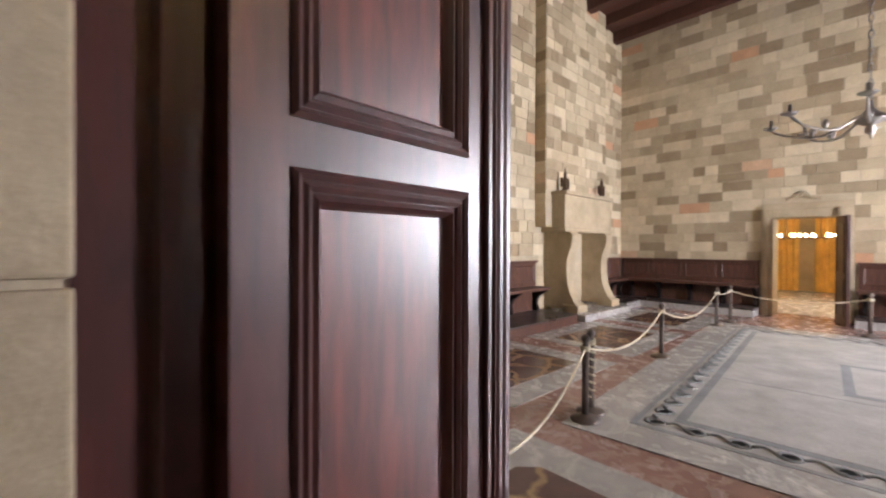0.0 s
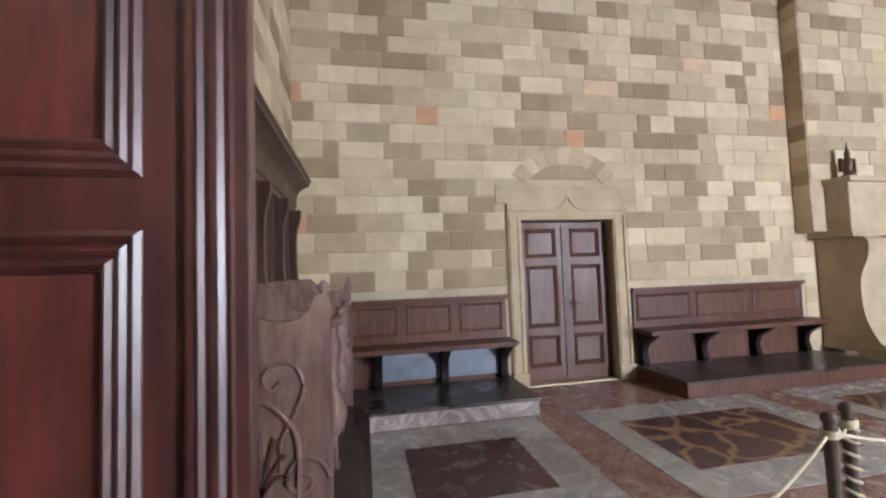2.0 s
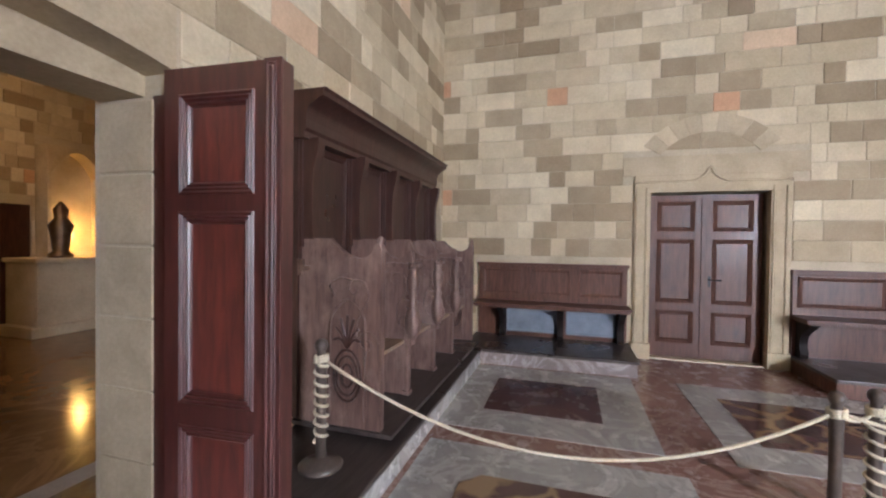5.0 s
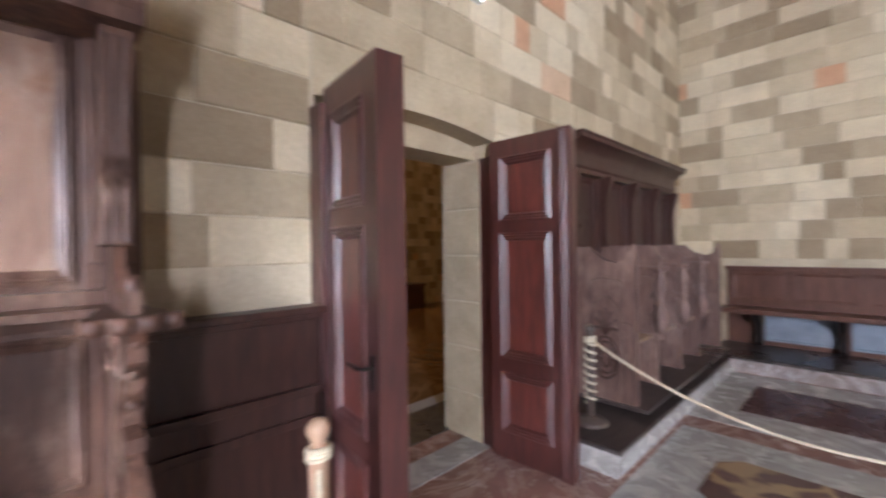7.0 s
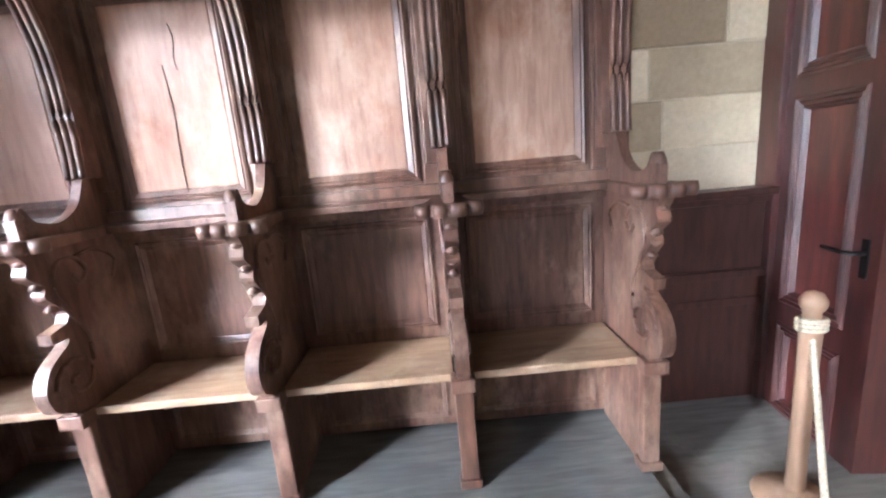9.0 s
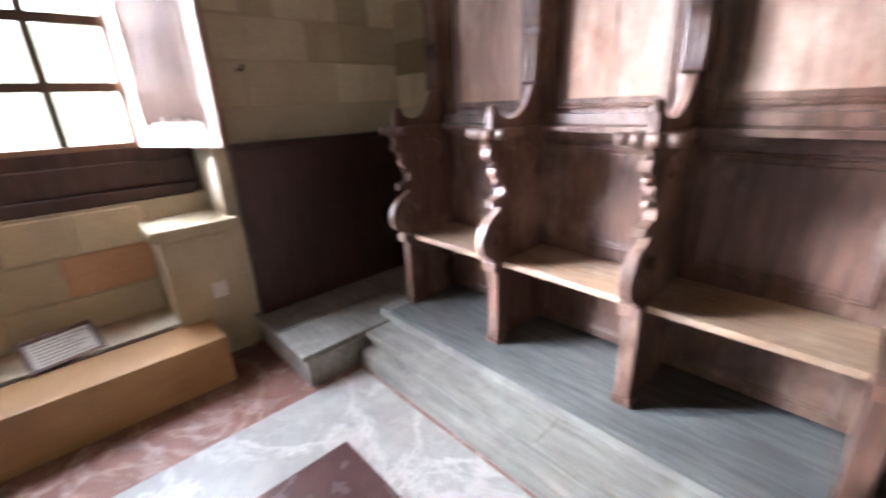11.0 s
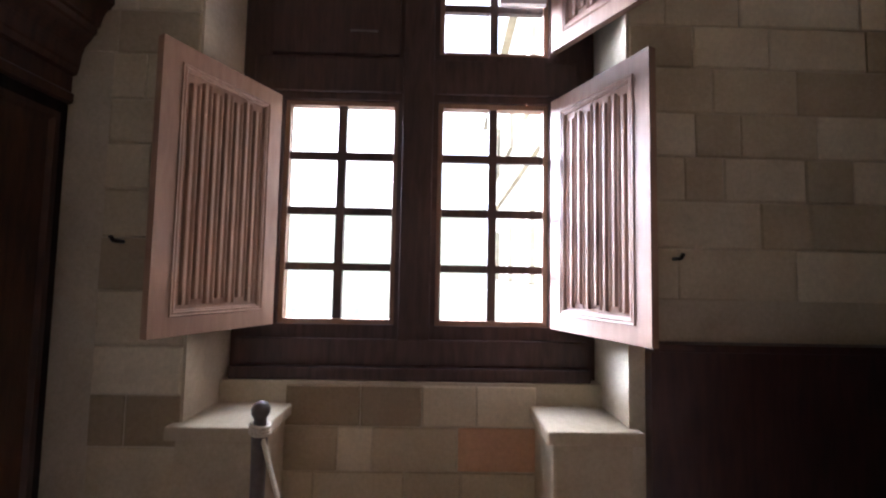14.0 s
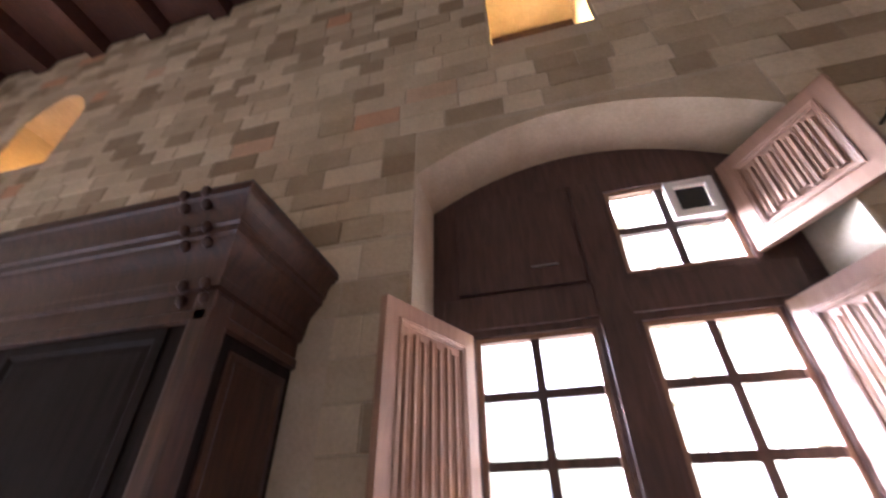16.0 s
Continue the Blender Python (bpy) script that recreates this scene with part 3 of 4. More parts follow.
def platform(x0, y0, x1, y1, h, group="", top=black_step, side=grey_marble, label="low platform step with a dark top and a pale stone edge", planks=1):
    p = thing("platform", label, "platform", group)
    part("base", boxes((x0, y0, 0.0, x1, y1 - 0.012, h - 0.035), bev=0.004), side, p)
    w = (x1 + 0.012 - x0) / planks
    for k in range(planks):
        part("plank", boxes((x0 + k * w, y0, h - 0.035, x0 + (k + 1) * w - 0.004, y1 + 0.012, h), bev=0.01), top, p)
    return p


platform(WX, 0.9, -3.62, 2.93, 0.18, side=pink_marble)
platform(WX, 4.69, -3.62, 7.6, 0.18, side=far_wood)
bench(pose(WX, 0.95, 0.18, 0, 0, 90), 1.96, "dark wooden wall bench with panelled back and carved brackets", (0.35, 1.13, 1.88), 3, "wall benches")
bench(pose(WX, 4.7, 0.18, 0, 0, 90), 2.78, "dark wooden wall bench with plain back and heavy brackets", (0.08, 0.98, 1.85, 2.7), 3, "wall benches")
# grey boards under the first bench
for y0, y1 in ((1.35, 2.03), (2.15, 2.78)):
    part("board", rect_loft(bmesh.new(), y0, 0.24, y1, 0.6, [(0, 0), (0, 0.012), (0.02, 0.016), (0.03, 0.006)], 0, 1, True), blue_board, wall_west).matrix_basis = pose(WX + 0.055, 0, 0, 0, 0, 90) @ Matrix.Scale(-1, 4, (0, 1, 0))
platform(WX, 10.95, -1.45, NY, 0.18, "wall benches")
platform(WX, 10.12, -3.75, 10.93, 0.18, "wall benches")
bench(pose(-4.5, NY, 0.18, 0, 0, 0), 3.05, "dark wooden wall bench with panelled back", (0.3, 1.0, 1.7, 2.4, 3.0), 4, "wall benches")
bench(pose(WX, 10.1, 0.18, 0, 0, 90), 1.4, "short dark wooden wall bench beside the fireplace", (0.1, 0.7, 1.2), 2, "wall benches")
platform(0.08, 10.95, 3.3, NY, 0.18, "wall benches")
bench(pose(0.1, NY, 0.18, 0, 0, 0), 3.1, "dark wooden wall bench with panelled back", (0.1, 0.8, 1.5, 2.2, 3.0), 4, "wall benches")

# ---- fireplace ----
fire = thing("fireplace", "monumental pale stone fireplace with a tall tapering hood", "fireplace", at=pose(0, 0, 0))
FY0, FY1, FX = 7.82, 9.72, -4.02
BY0, BY1, BX = 7.52, 10.12, -4.30    # chimney breast
part("chimney_breast", boxes((WX, BY0, 1.9, BX, BY1, TOP)), mortar, fire)
part("mantel", boxes((WX, FY0 - 0.06, 1.86, FX + 0.02, FY1 + 0.06, 2.56), bev=0.02), dressed, fire)
part("mantel_shelf", boxes((WX, FY0 - 0.1, 2.56, FX + 0.08, FY1 + 0.1, 2.64), (WX, FY0 - 0.09, 1.80, FX + 0.05, FY1 + 0.09, 1.86), bev=0.015), dressed, fire)
for y in (FY0 + 0.05, FY1 - 0.35):
    pts = [(WX, 0.2), (-3.78, 0.2), (-3.78, 0.3)] + curve([(-3.86, 0.36), (-4.0, 0.7), (-4.02, 1.2), (-3.92, 1.5), (-3.9, 1.72), (-3.97, 1.8)], 5) + [(WX, 1.8)]
    part("jamb", prism(bmesh.new(), pts, "y", y, y + 0.3), dressed, fire)
    part("jamb_foot", boxes((-4.1, y - 0.04, 0.14, -3.74, y + 0.34, 0.3), bev=0.02), dressed, fire)
part("fireback", boxes((WX - 0.01, FY0 + 0.3, 0.14, WX + 0.05, FY1 - 0.3, 1.82)), mortar, fire)
part("hearth", boxes((WX, FY0 - 0.05, 0, -3.55, FY1 + 0.15, 0.14), bev=0.015), grey_marble, fire)


def statuette(at, h):
    bm = bmesh.new()
    lathe(bm, [(0.085 * h / 0.45, 0), (0.085 * h / 0.45, 0.03), (0.06, 0.05), (0.055, 0.12), (0.07, 0.2), (0.05, 0.27), (0.03, 0.31), (0.038, 0.35), (0.02, 0.4), (0.004, h)], 10)
    box(bm, -0.1, -0.02, 0.1, -0.05, 0.02, 0.3, 0.01)
    box(bm, 0.05, -0.02, 0.05, 0.085, 0.02, 0.26, 0.01)
    solid("statuette", bm, bronze, "small dark bronze figure on the mantel shelf", "statuette", "mantel figures", at=at)


statuette(pose(FX - 0.10, FY0 + 0.14, 2.64, 0, 0, 20), 0.52)
statuette(pose(FX - 0.10, FY1 - 0.14, 2.64, 0, 0, -15), 0.48)


# ---- choir stalls ----
def divider(y_back, y_front):
    """Side of a stall as a profile in yz: straight leg, a bulging scroll at the seat, a pinched neck and a wing that carries the arm."""
    f = y_front
    out = [(y_back, 0.0), (f - 0.075, 0.0), (f - 0.10, 0.40), (f - 0.05, 0.41), (f - 0.05, 0.45)]
    out += curve([(f - 0.05, 0.46), (f + 0.01, 0.50), (f + 0.025, 0.57), (f - 0.01, 0.64), (f - 0.09, 0.69), (f - 0.10, 0.71)], 5)
    out += [(f - 0.04, 0.71), (f - 0.04, 0.745)]
    out += curve([(f - 0.11, 0.76), (f - 0.12, 0.80), (f - 0.06, 0.86), (f - 0.07, 0.90), (f - 0.02, 0.94), (f - 0.03, 0.98), (f + 0.0, 1.02)], 4)
    out += [(y_back, 1.02)]
    return prism(bmesh.new(), out, "x", -0.022, 0.022)


def end_panel(y_back, y_front):
    """Solid end of a stall row with a scooped top and a finial."""
    f = y_front
    out = [(y_back, 0.0), (f, 0.0), (f, 1.16)] + curve([(f, 1.17), (f - 0.02, 1.21), (f - 0.05, 1.20), (f - 0.07, 1.15), (f - 0.14, 1.115), (f - 0.24, 1.13), (f - 0.34, 1.20), (f - 0.38, 1.24)], 4) + [(y_back, 1.24)]
    return prism(bmesh.new(), out, "x", -0.028, 0.028)


def wing(y_back, y_front):
    f = y_front
    out = [(y_back, 0.0), (f, 0.0)] + curve([(f, 0.06), (f - 0.03, 0.10), (f - 0.07, 0.05), (f - 0.16, 0.04), (f - 0.24, 0.09), (f - 0.29, 0.18), (f - 0.33, 0.19)], 4) + [(y_back, 0.19)]
    return prism(bmesh.new(), out, "x", -0.018, 0.018)


def stall(at, n, pitch, label, top=2.46, base=0.285, extra=(0.0, 0.0), set_back=0.0, solid_ends=False, yb=0.235, shade_wood=None):
    """A row of n stall seats from x=0, the back towards y=0 and the front at y=0.68."""
    s = thing("choir_stall", label, "choir stall", "choir stalls", at)
    L = n * pitch
    # a darker wood given here paints recess shade on back, panels and cornice
    bw = shade_wood or stall_wood
    dw = dusty_wood if shade_wood else stall_wood
    pf = 0.40 - set_back * 1.5
    x0, x1 = -extra[0], L + extra[1]
    part("back", boxes((x0, yb - 0.055, 0.02, x1, yb, top - base - 0.1)), bw, s)
    part("stall_floor", boxes((x0, yb - 0.055, -0.03, x1, 0.76, 0.0), bev=0.006), grey_floor if shade_wood is None else black_step, s)
    for k in range(n + 1):
        last = k in (0, n) and solid_ends
        d = part("end_panel" if last else "divider", (end_panel if last else divider)(yb - 0.005, 0.67), dw, s)
        d.location = (k * pitch, 0, 0)
        for s2 in (-1, 1):
            off = s2 * (0.031 if last else 0.025)
            sc = tube(bmesh.new(), [(off, 0.575 + (0.088 - 0.0042 * i) * math.cos(i * 0.45), 0.565 + (0.088 - 0.0042 * i) * math.sin(i * 0.45)) for i in range(19)], 0.008, 5)
            part("scroll_carving", sc, dw, d)
            sc = tube(bmesh.new(), [(off, y, z) for y, z in curve([(0.50, 0.60), (0.50, 0.70), (0.55, 0.80), (0.58, 0.88), (0.55, 0.96), (0.48, 0.97), (0.44, 0.92), (0.47, 0.88), (0.50, 0.91)], 4)], 0.008, 5)
            part("stem_carving", sc, dw, d)
            part("leaf_carving", tube(bmesh.new(), [(off, y, z) for y, z in curve([(0.47, 0.97), (0.38, 0.98), (0.30, 0.93), (0.33, 0.86)], 4)], 0.007, 5), dw, d)
            if last:
                arch = [(0.30, 0.06), (0.30, 0.62), (0.33, 0.76), (0.43, 0.84), (0.53, 0.76), (0.56, 0.62), (0.56, 0.06)]
                part("arch_carving", tube(bmesh.new(), [(s2 * 0.029, y, z) for y, z in curve(arch, 4)], 0.011, 5), dw, d)
                for rx, rz in ((0.10, 0.17), (0.075, 0.13), (0.04, 0.075)):
                    part("medallion_ring", tube(bmesh.new(), [(s2 * 0.029, 0.43 + rx * math.cos(q), 0.34 + rz * math.sin(q)) for q in [i * math.pi / 10 for i in range(21)]], 0.010, 5), bw, d)
                for q in range(7):
                    part("leaf_relief", tube(bmesh.new(), [(s2 * 0.029, y, z) for y, z in curve([(0.43, 0.52), (0.43 + 0.05 * math.cos(q * 0.52), 0.58 + 0.06 * math.sin(q * 0.52)), (0.43 + 0.10 * math.cos(q * 0.52), 0.57 + 0.17 * math.sin(q * 0.52))], 4)], 0.010, 5), bw, d)
        if last:
            part("finial", lathe(bmesh.new(), [(0.012, 1.17), (0.024, 1.19), (0.014, 1.21), (0.026, 1.235), (0.004, 1.26)], 10, (0, 0.65, 0)), dw, d)
            continue
        part("leg_front", boxes((-0.032, 0.565, 0.0, 0.032, 0.60, 0.40), (-0.04, 0.55, 0, 0.04, 0.612, 0.035), (-0.042, 0.56, 0.40, 0.042, 0.632, 0.45), bev=0.006), dw, d)
        if shade_wood is not None:
            part("baluster", lathe(bmesh.new(), [(0.03, 0.45), (0.05, 0.50), (0.062, 0.58), (0.05, 0.66), (0.028, 0.71), (0.046, 0.735), (0.026, 0.765), (0.044, 0.84), (0.055, 0.91), (0.032, 0.98), (0.045, 1.02)], 12, (0, 0.625, 0)), dw, d)
        bead = bmesh.new()
        for i in range(5):
            lathe(bead, [(0.004, 0.0), (0.024, 0.014), (0.004, 0.036)], 8, (0, 0.575 + 0.014 * i, 0.80 + i * 0.042))
        part("front_carving", bead, dw, d)
        w = part("wing", wing(yb - 0.005, 0.63), dw, s)
        w.location = (k * pitch, 0, 1.055)
        part("finial", lathe(bmesh.new(), [(0.016, 0.0), (0.022, 0.025), (0.015, 0.045), (0.024, 0.07), (0.016, 0.09), (0.004, 0.10)], 10, (0, 0.61, 0.0)), dw, w)
        ab = bmesh.new()
        r = [(0.085 * math.cos(a), 0.60 + 0.075 * math.sin(a)) for a in [math.pi * (-0.1 + 1.2 * i / 12) for i in range(13)]]
        prism(ab, [(0.04, yb + 0.06)] + r + [(-0.04, yb + 0.06)], "z", 1.02, 1.055)
        a = part("arm_rest", ab, dw, s, "scalloped worn arm rest")
        a.location = (k * pitch, 0, 0)
        for i in range(4):
            part("lobe", lathe(bmesh.new(), [(0.024, 1.016), (0.028, 1.037), (0.024, 1.058)], 10, (-0.081 + 0.054 * i, 0.672 - 0.022 * abs(i - 1.5), 0)), dw, a)
    part("arm_rail", prism(bmesh.new(), [(yb, 0.99), (yb + 0.027, 0.99), (yb + 0.035, 1.02), (yb + 0.095, 1.025), (yb + 0.095, 1.05), (yb + 0.045, 1.058), (yb + 0.04, 1.10), (yb, 1.10)], "x", x0, x1), stall_wood, s)
    for k in range(n):
        a, b = k * pitch + 0.03, (k + 1) * pitch - 0.03
        st = boxes((a, yb, 0.415, b, 0.57, 0.445), bev=0.006)
        part("seat", st, seat_wood, s, "worn pale seat board")
        panel(s, a + 0.04, 0.50, b - 0.04, 0.97, yb, 1, bw, RAISED, RAISED_FIELD, 0.7)
        panel(s, a + 0.03, 0.06, b - 0.03, 0.38, yb, 1, bw, RAISED, RAISED_FIELD, 0.5)
        panel(s, a + 0.06, 1.12, b - 0.06, 1.88, yb, 1, bw, RAISED, RAISED_FIELD, 0.8, inner=panel_wood if shade_wood is None else bw)
    for k in range(n + 1):
        cx = k * pitch
        zt = top - base - 0.3
        front = curve([(yb + 0.115, 1.235), (yb + 0.105, 1.35), (yb + 0.105, zt - 0.32), (yb + 0.115, zt - 0.2), (yb + 0.14, zt - 0.1), (max(pf, yb + 0.15), zt - 0.03)], 5)
        pil = part("pilaster", boxes((cx - 0.075, yb, 1.10, cx + 0.075, yb + 0.02, zt), (cx - 0.062, yb + 0.016, 1.18, cx + 0.062, yb + 0.036, zt), bev=0.005), bw, s)
        part("console", prism(bmesh.new(), [(yb + 0.02, 1.235)] + front + [(max(pf, yb + 0.15), zt), (yb + 0.02, zt)], "x", cx - 0.040, cx + 0.040), bw, pil)
        for i in (-1, 0, 1) if shade_wood is None else ():
            part("reed", tube(bmesh.new(), [(cx + i * 0.026, y + 0.002, z) for y, z in front], 0.0105, 6), bw, pil)
    cor = bmesh.new()
    t = top - base
    d = set_back * 2.4
    prof = [(yb - 0.055, t - 0.31), (0.46 - d, t - 0.31), (0.46 - d, t - 0.27), (0.475 - d, t - 0.25)] + curve([(0.475 - d, t - 0.19), (0.49 - d, t - 0.12), (0.55 - d, t - 0.07), (0.60 - d, t - 0.05)], 4) + [(0.60 - d, t - 0.02), (0.62 - d, t), (yb - 0.055, t)]
    prism(cor, prof, "x", x0 - 0.06, x1 + 0.06)
    cornice = part("cornice", cor, bw, s)
    m = int((x1 - x0) / 0.085) if shade_wood is None else 0
    fr = tube(bmesh.new(), [(0.034 * math.cos(q) * (1 - q / 14), 0, 0.03 * math.sin(q) * (1 - q / 14)) for q in [0.5 * j for j in range(16)]], 0.008, 5)
    leaf_mesh = mesh_of("carved_leaf", fr, stall_wood)
    for i in range(m):
        o = new("carved_leaf", leaf_mesh)
        o.parent = cornice
        o.matrix_basis = pose(x0 + (i + 0.5) * (x1 - x0) / m, 0.478 - d, t - 0.215, 0, 0, 0) @ pose(0, 0, 0, 0, 35 if i % 2 else -145, 0)
    return s


east_stall = stall(pose(2.035, SY, 0.285), 4, 0.668, "worn carved walnut choir stall with four seats")
# west row: shade of its deep recess is coloured in with wall_wood
west_stall = stall(pose(-3.72, SY, 0.25), 4, 0.655, "dark carved walnut choir stall with four seats and a tall canopy", base=0.25, top=2.46, extra=(0.0, 0.05), set_back=0.13, solid_ends=True, yb=0.06, shade_wood=wall_wood)
front_step = platform(1.15, SY, 4.74, 1.27, 0.19, "stall platforms", step_wood, step_wood, "worn grey wooden step in front of the stalls", 3)
part("lower_tread", boxes((1.15, 1.25, 0, 4.74, 1.345, 0.105), bev=0.012), step_wood, front_step)
platform(4.755, SY, EX, 1.66, 0.20, "stall platforms", step_wood, step_wood, "worn grey corner step by the window", 2)
platform(WX + 0.92, SY, -0.42, 1.17, 0.19, "stall platforms", black_step, grey_marble, "low dark platform under the stalls with a pale edge", 2)
lip = thing("stall_lip", "pale wooden lip under the stall floor", "step")
for z0, z1, dx in ((1.12, 1.62, 0.0), (1.60, 1.76, -0.05)):
    part("crack", tube(bmesh.new(), [(1.67 + dx + 0.006 * math.sin(i), 0.24, z0 + (z1 - z0) * i / 7) for i in range(8)], 0.0016, 5), black_shade_wood, east_stall)
part("lip", boxes((1.95, SY + 0.2, 0.19, 4.85, SY + 0.74, 0.255), bev=0.01), step_wood, lip)
# dark wainscots
wains = thing("wainscot", "dark stained wooden wainscot below the ashlar", "wainscot", "wainscots", pose(1.225, SY, 0))
part("board", boxes((0, 0, 0.19, 0.77, 0.07, 1.2)), wall_wood, wains)
part("cap", boxes((0, 0, 1.2, 0.77, 0.12, 1.235), (0, 0, 1.17, 0.77, 0.095, 1.2), bev=0.006), wall_wood, wains)
part("shelf", boxes((0, 0.07, 0.82, 0.77, 0.1, 0.86), (0, 0.07, 0.68, 0.77, 0.085, 0.72), bev=0.006), wall_wood, wains)
wains2 = thing("wainscot", "dark stained wooden wainscot in the window corner", "wainscot", "wainscots", pose(EX, 0.4, 0))
part("board", boxes((-0.06, 0, 0.2, 0, 1.22, 1.24)), wall_wood, wains2)
part("cap", boxes((-0.1, 0, 1.24, 0, 1.23, 1.275), bev=0.006), wall_wood, wains2)
wains3 = thing("wainscot", "dark stained wooden wainscot beside the stall end", "wainscot", "wainscots", pose(4.82, SY, 0))
part("board", boxes((0, 0, 0.2, 0.58, 0.06, 1.24)), wall_wood, wains3)
part("cap", boxes((0, 0, 1.24, 0.58, 0.1, 1.275), bev=0.006), wall_wood, wains3)

# ---- the window ----
PX = 5.91
window = thing("window_1", "cross-shaped casement window with small panes and dark frame", "window", at=pose(0, 0, 0))
window["kind"] = "structure"
CAS = [(1.97, 2.63, 1.277, 2.60), (2.866, 3.54, 1.277, 2.60), (1.97, 2.63, 2.89, 3.52)]
outer = bmesh.new()
for a, b, c, d in ((1.66, 1.97, 0.98, 3.95), (3.54, 3.84, 0.98, 3.95), (2.63, 2.866, 0.98, 3.95), (1.97, 2.63, 0.98, 1.277), (2.866, 3.54, 0.98, 1.277), (1.97, 2.63, 2.60, 2.89), (2.866, 3.54, 2.60, 2.89), (1.97, 2.63, 3.52, 3.95), (2.866, 3.54, 3.52, 3.95)):
    box(outer, PX - 0.02, a, c, PX + 0.1, b, d)
part("window_frame", outer, frame_wood, window)
part("mullion", boxes((PX - 0.045, 2.66, 1.06, PX - 0.02, 2.84, 3.6), bev=0.006), frame_wood, window)
part("transom", boxes((PX - 0.042, 1.8, 2.64, PX - 0.022, 3.72, 2.85), bev=0.01), frame_wood, window)
part("window_sill", boxes((PX - 0.1, 1.75, 0.98, PX - 0.02, 3.76, 1.05), (PX - 0.05, 1.75, 1.05, PX - 0.02, 3.76, 1.2), bev=0.008), frame_wood, window)
for i, (y0, y1, z0, z1) in enumerate(CAS):
    rows = 4 if i < 2 else 2
    cs = bmesh.new()
    w = 0.03
    for a, b, c, d in ((y0, y0 + w, z0, z1), (y1 - w, y1, z0, z1), (y0 + w, y1 - w, z0, z0 + w), (y0 + w, y1 - w, z1 - w, z1)):
        box(cs, PX + 0.0, a, c, PX + 0.06, b, d, 0.004)
    sash = part("casement", cs, shutter_wood, window)
    bars = bmesh.new()
    my = (y0 + y1) / 2
    box(bars, PX + 0.01, my - 0.025, z0 + w, PX + 0.05, my + 0.025, z1 - w)
    for k in range(1, rows):
        z = z0 + (z1 - z0) * k / rows
        box(bars, PX + 0.013, y0 + w, z - 0.023, PX + 0.047, y1 - w, z + 0.023)
    part("glazing_bars", bars, frame_wood, sash)
    for k in range(rows):
        for a, b in ((y0 + w, my - 0.025), (my + 0.025, y1 - w)):
            z = z0 + (z1 - z0) * k / rows
            g = part("pane", boxes((PX + 0.028, a, z + 0.023, PX + 0.032, b, z + (z1 - z0) / rows - 0.023)), glass, sash)
            g.visible_shadow = False
# closed dark shutter in the upper quarter
part("closed_shutter", boxes((PX - 0.05, 2.866, 2.87, PX - 0.01, 3.62, 3.6), bev=0.006), frame_wood, window, "closed dark upper shutter")
part("shutter_latch", boxes((PX - 0.06, 3.0, 3.0, PX - 0.05, 3.16, 3.008)), steel, window)
# fan cassette in one upper pane
fan = thing("vent_fan", "white square vent fan with a dark grille in the upper pane", "vent")
fb = rect_loft(bmesh.new(), 1.99, 3.22, 2.27, 3.50, [(0, 0), (0, 0.03), (0.045, 0.035), (0.05, 0.01)], 0, 1)
part("case", fb, white_paint, fan).matrix_basis = pose(PX + 0.0, 0, 0, 0, 0, 90)
part("grille", boxes((PX - 0.005, 2.04, 3.27, PX + 0.01, 2.22, 3.45)), iron, fan)


def shutter(hinge_y, z0, z1, w, swing, label):
    """An inside shutter with folded-linen panel, hinged at the frame."""
    s = thing("window_shutter", label, "shutter", "window shutters", pose(PX - 0.05, hinge_y, z0, 0, 0, swing))
    h = z1 - z0
    rim = 0.115
    part("rail_frame", frame_slab(0, 0, w, h, 0.042, [(rim, rim, w - rim, h - rim)]), shutter_wood, s)
    part("backing", boxes((rim, -0.008, rim, w - rim, 0.008, h - rim)), shutter_wood, s)
    for sd in (1, -1):
        part("moulding", rect_loft(bmesh.new(), rim - 0.03, rim - 0.03, w - rim + 0.03, h - rim + 0.03, [(0, 0), (0.004, 0.006), (0.012, 0.001), (0.02, 0.004), (0.034, -0.006)], sd * 0.021, sd), shutter_wood, s)
        n = 7
        pitch = (w - 2 * rim - 0.03) / n
        for k in range(n):
            x = rim + 0.015 + pitch * (k + 0.5)
            fold = bmesh.new()
            p = [(x + u * pitch, sd * v) for u, v in ((-0.46, 0.004), (-0.42, 0.016), (-0.30, 0.023), (-0.18, 0.021), (-0.06, 0.016), (0.08, 0.017), (0.22, 0.023), (0.34, 0.022), (0.42, 0.014), (0.45, 0.004))]
            off = 0.012 * ((k % 2) * 2 - 1)
            prism(fold, p, "z", rim + 0.035 + off, h - rim - 0.035 + off)
            part("linen_fold", fold, shutter_wood, s)
    return s


shutter(3.56, 1.277, 2.60, 0.67, 180 - 25.5, "open pinkish wooden shutter carved with linen folds")
shutter(1.95, 1.277, 2.60, 0.67, 180 + 23, "open pinkish wooden shutter carved with linen folds")
shutter(1.95, 2.90, 3.52, 0.67, 180 + 30, "small open upper shutter carved with linen folds")
for y, z in ((4.11, 1.70), (1.48, 1.67), (1.40, 3.3)):
    hk = tube(bmesh.new(), [(EX, y, z), (EX - 0.07, y, z), (EX - 0.09, y, z + 0.02)], 0.009)
    solid("shutter_hook", hk, iron, "black iron shutter hook in the wall", "hook", "shutter hooks")

# window seats of stone and the apron wall
part("apron", boxes((EX + 0.32, WIN_Y0, 0.3, EX + 0.62, WIN_Y1, 0.98)), mortar, wall_east)
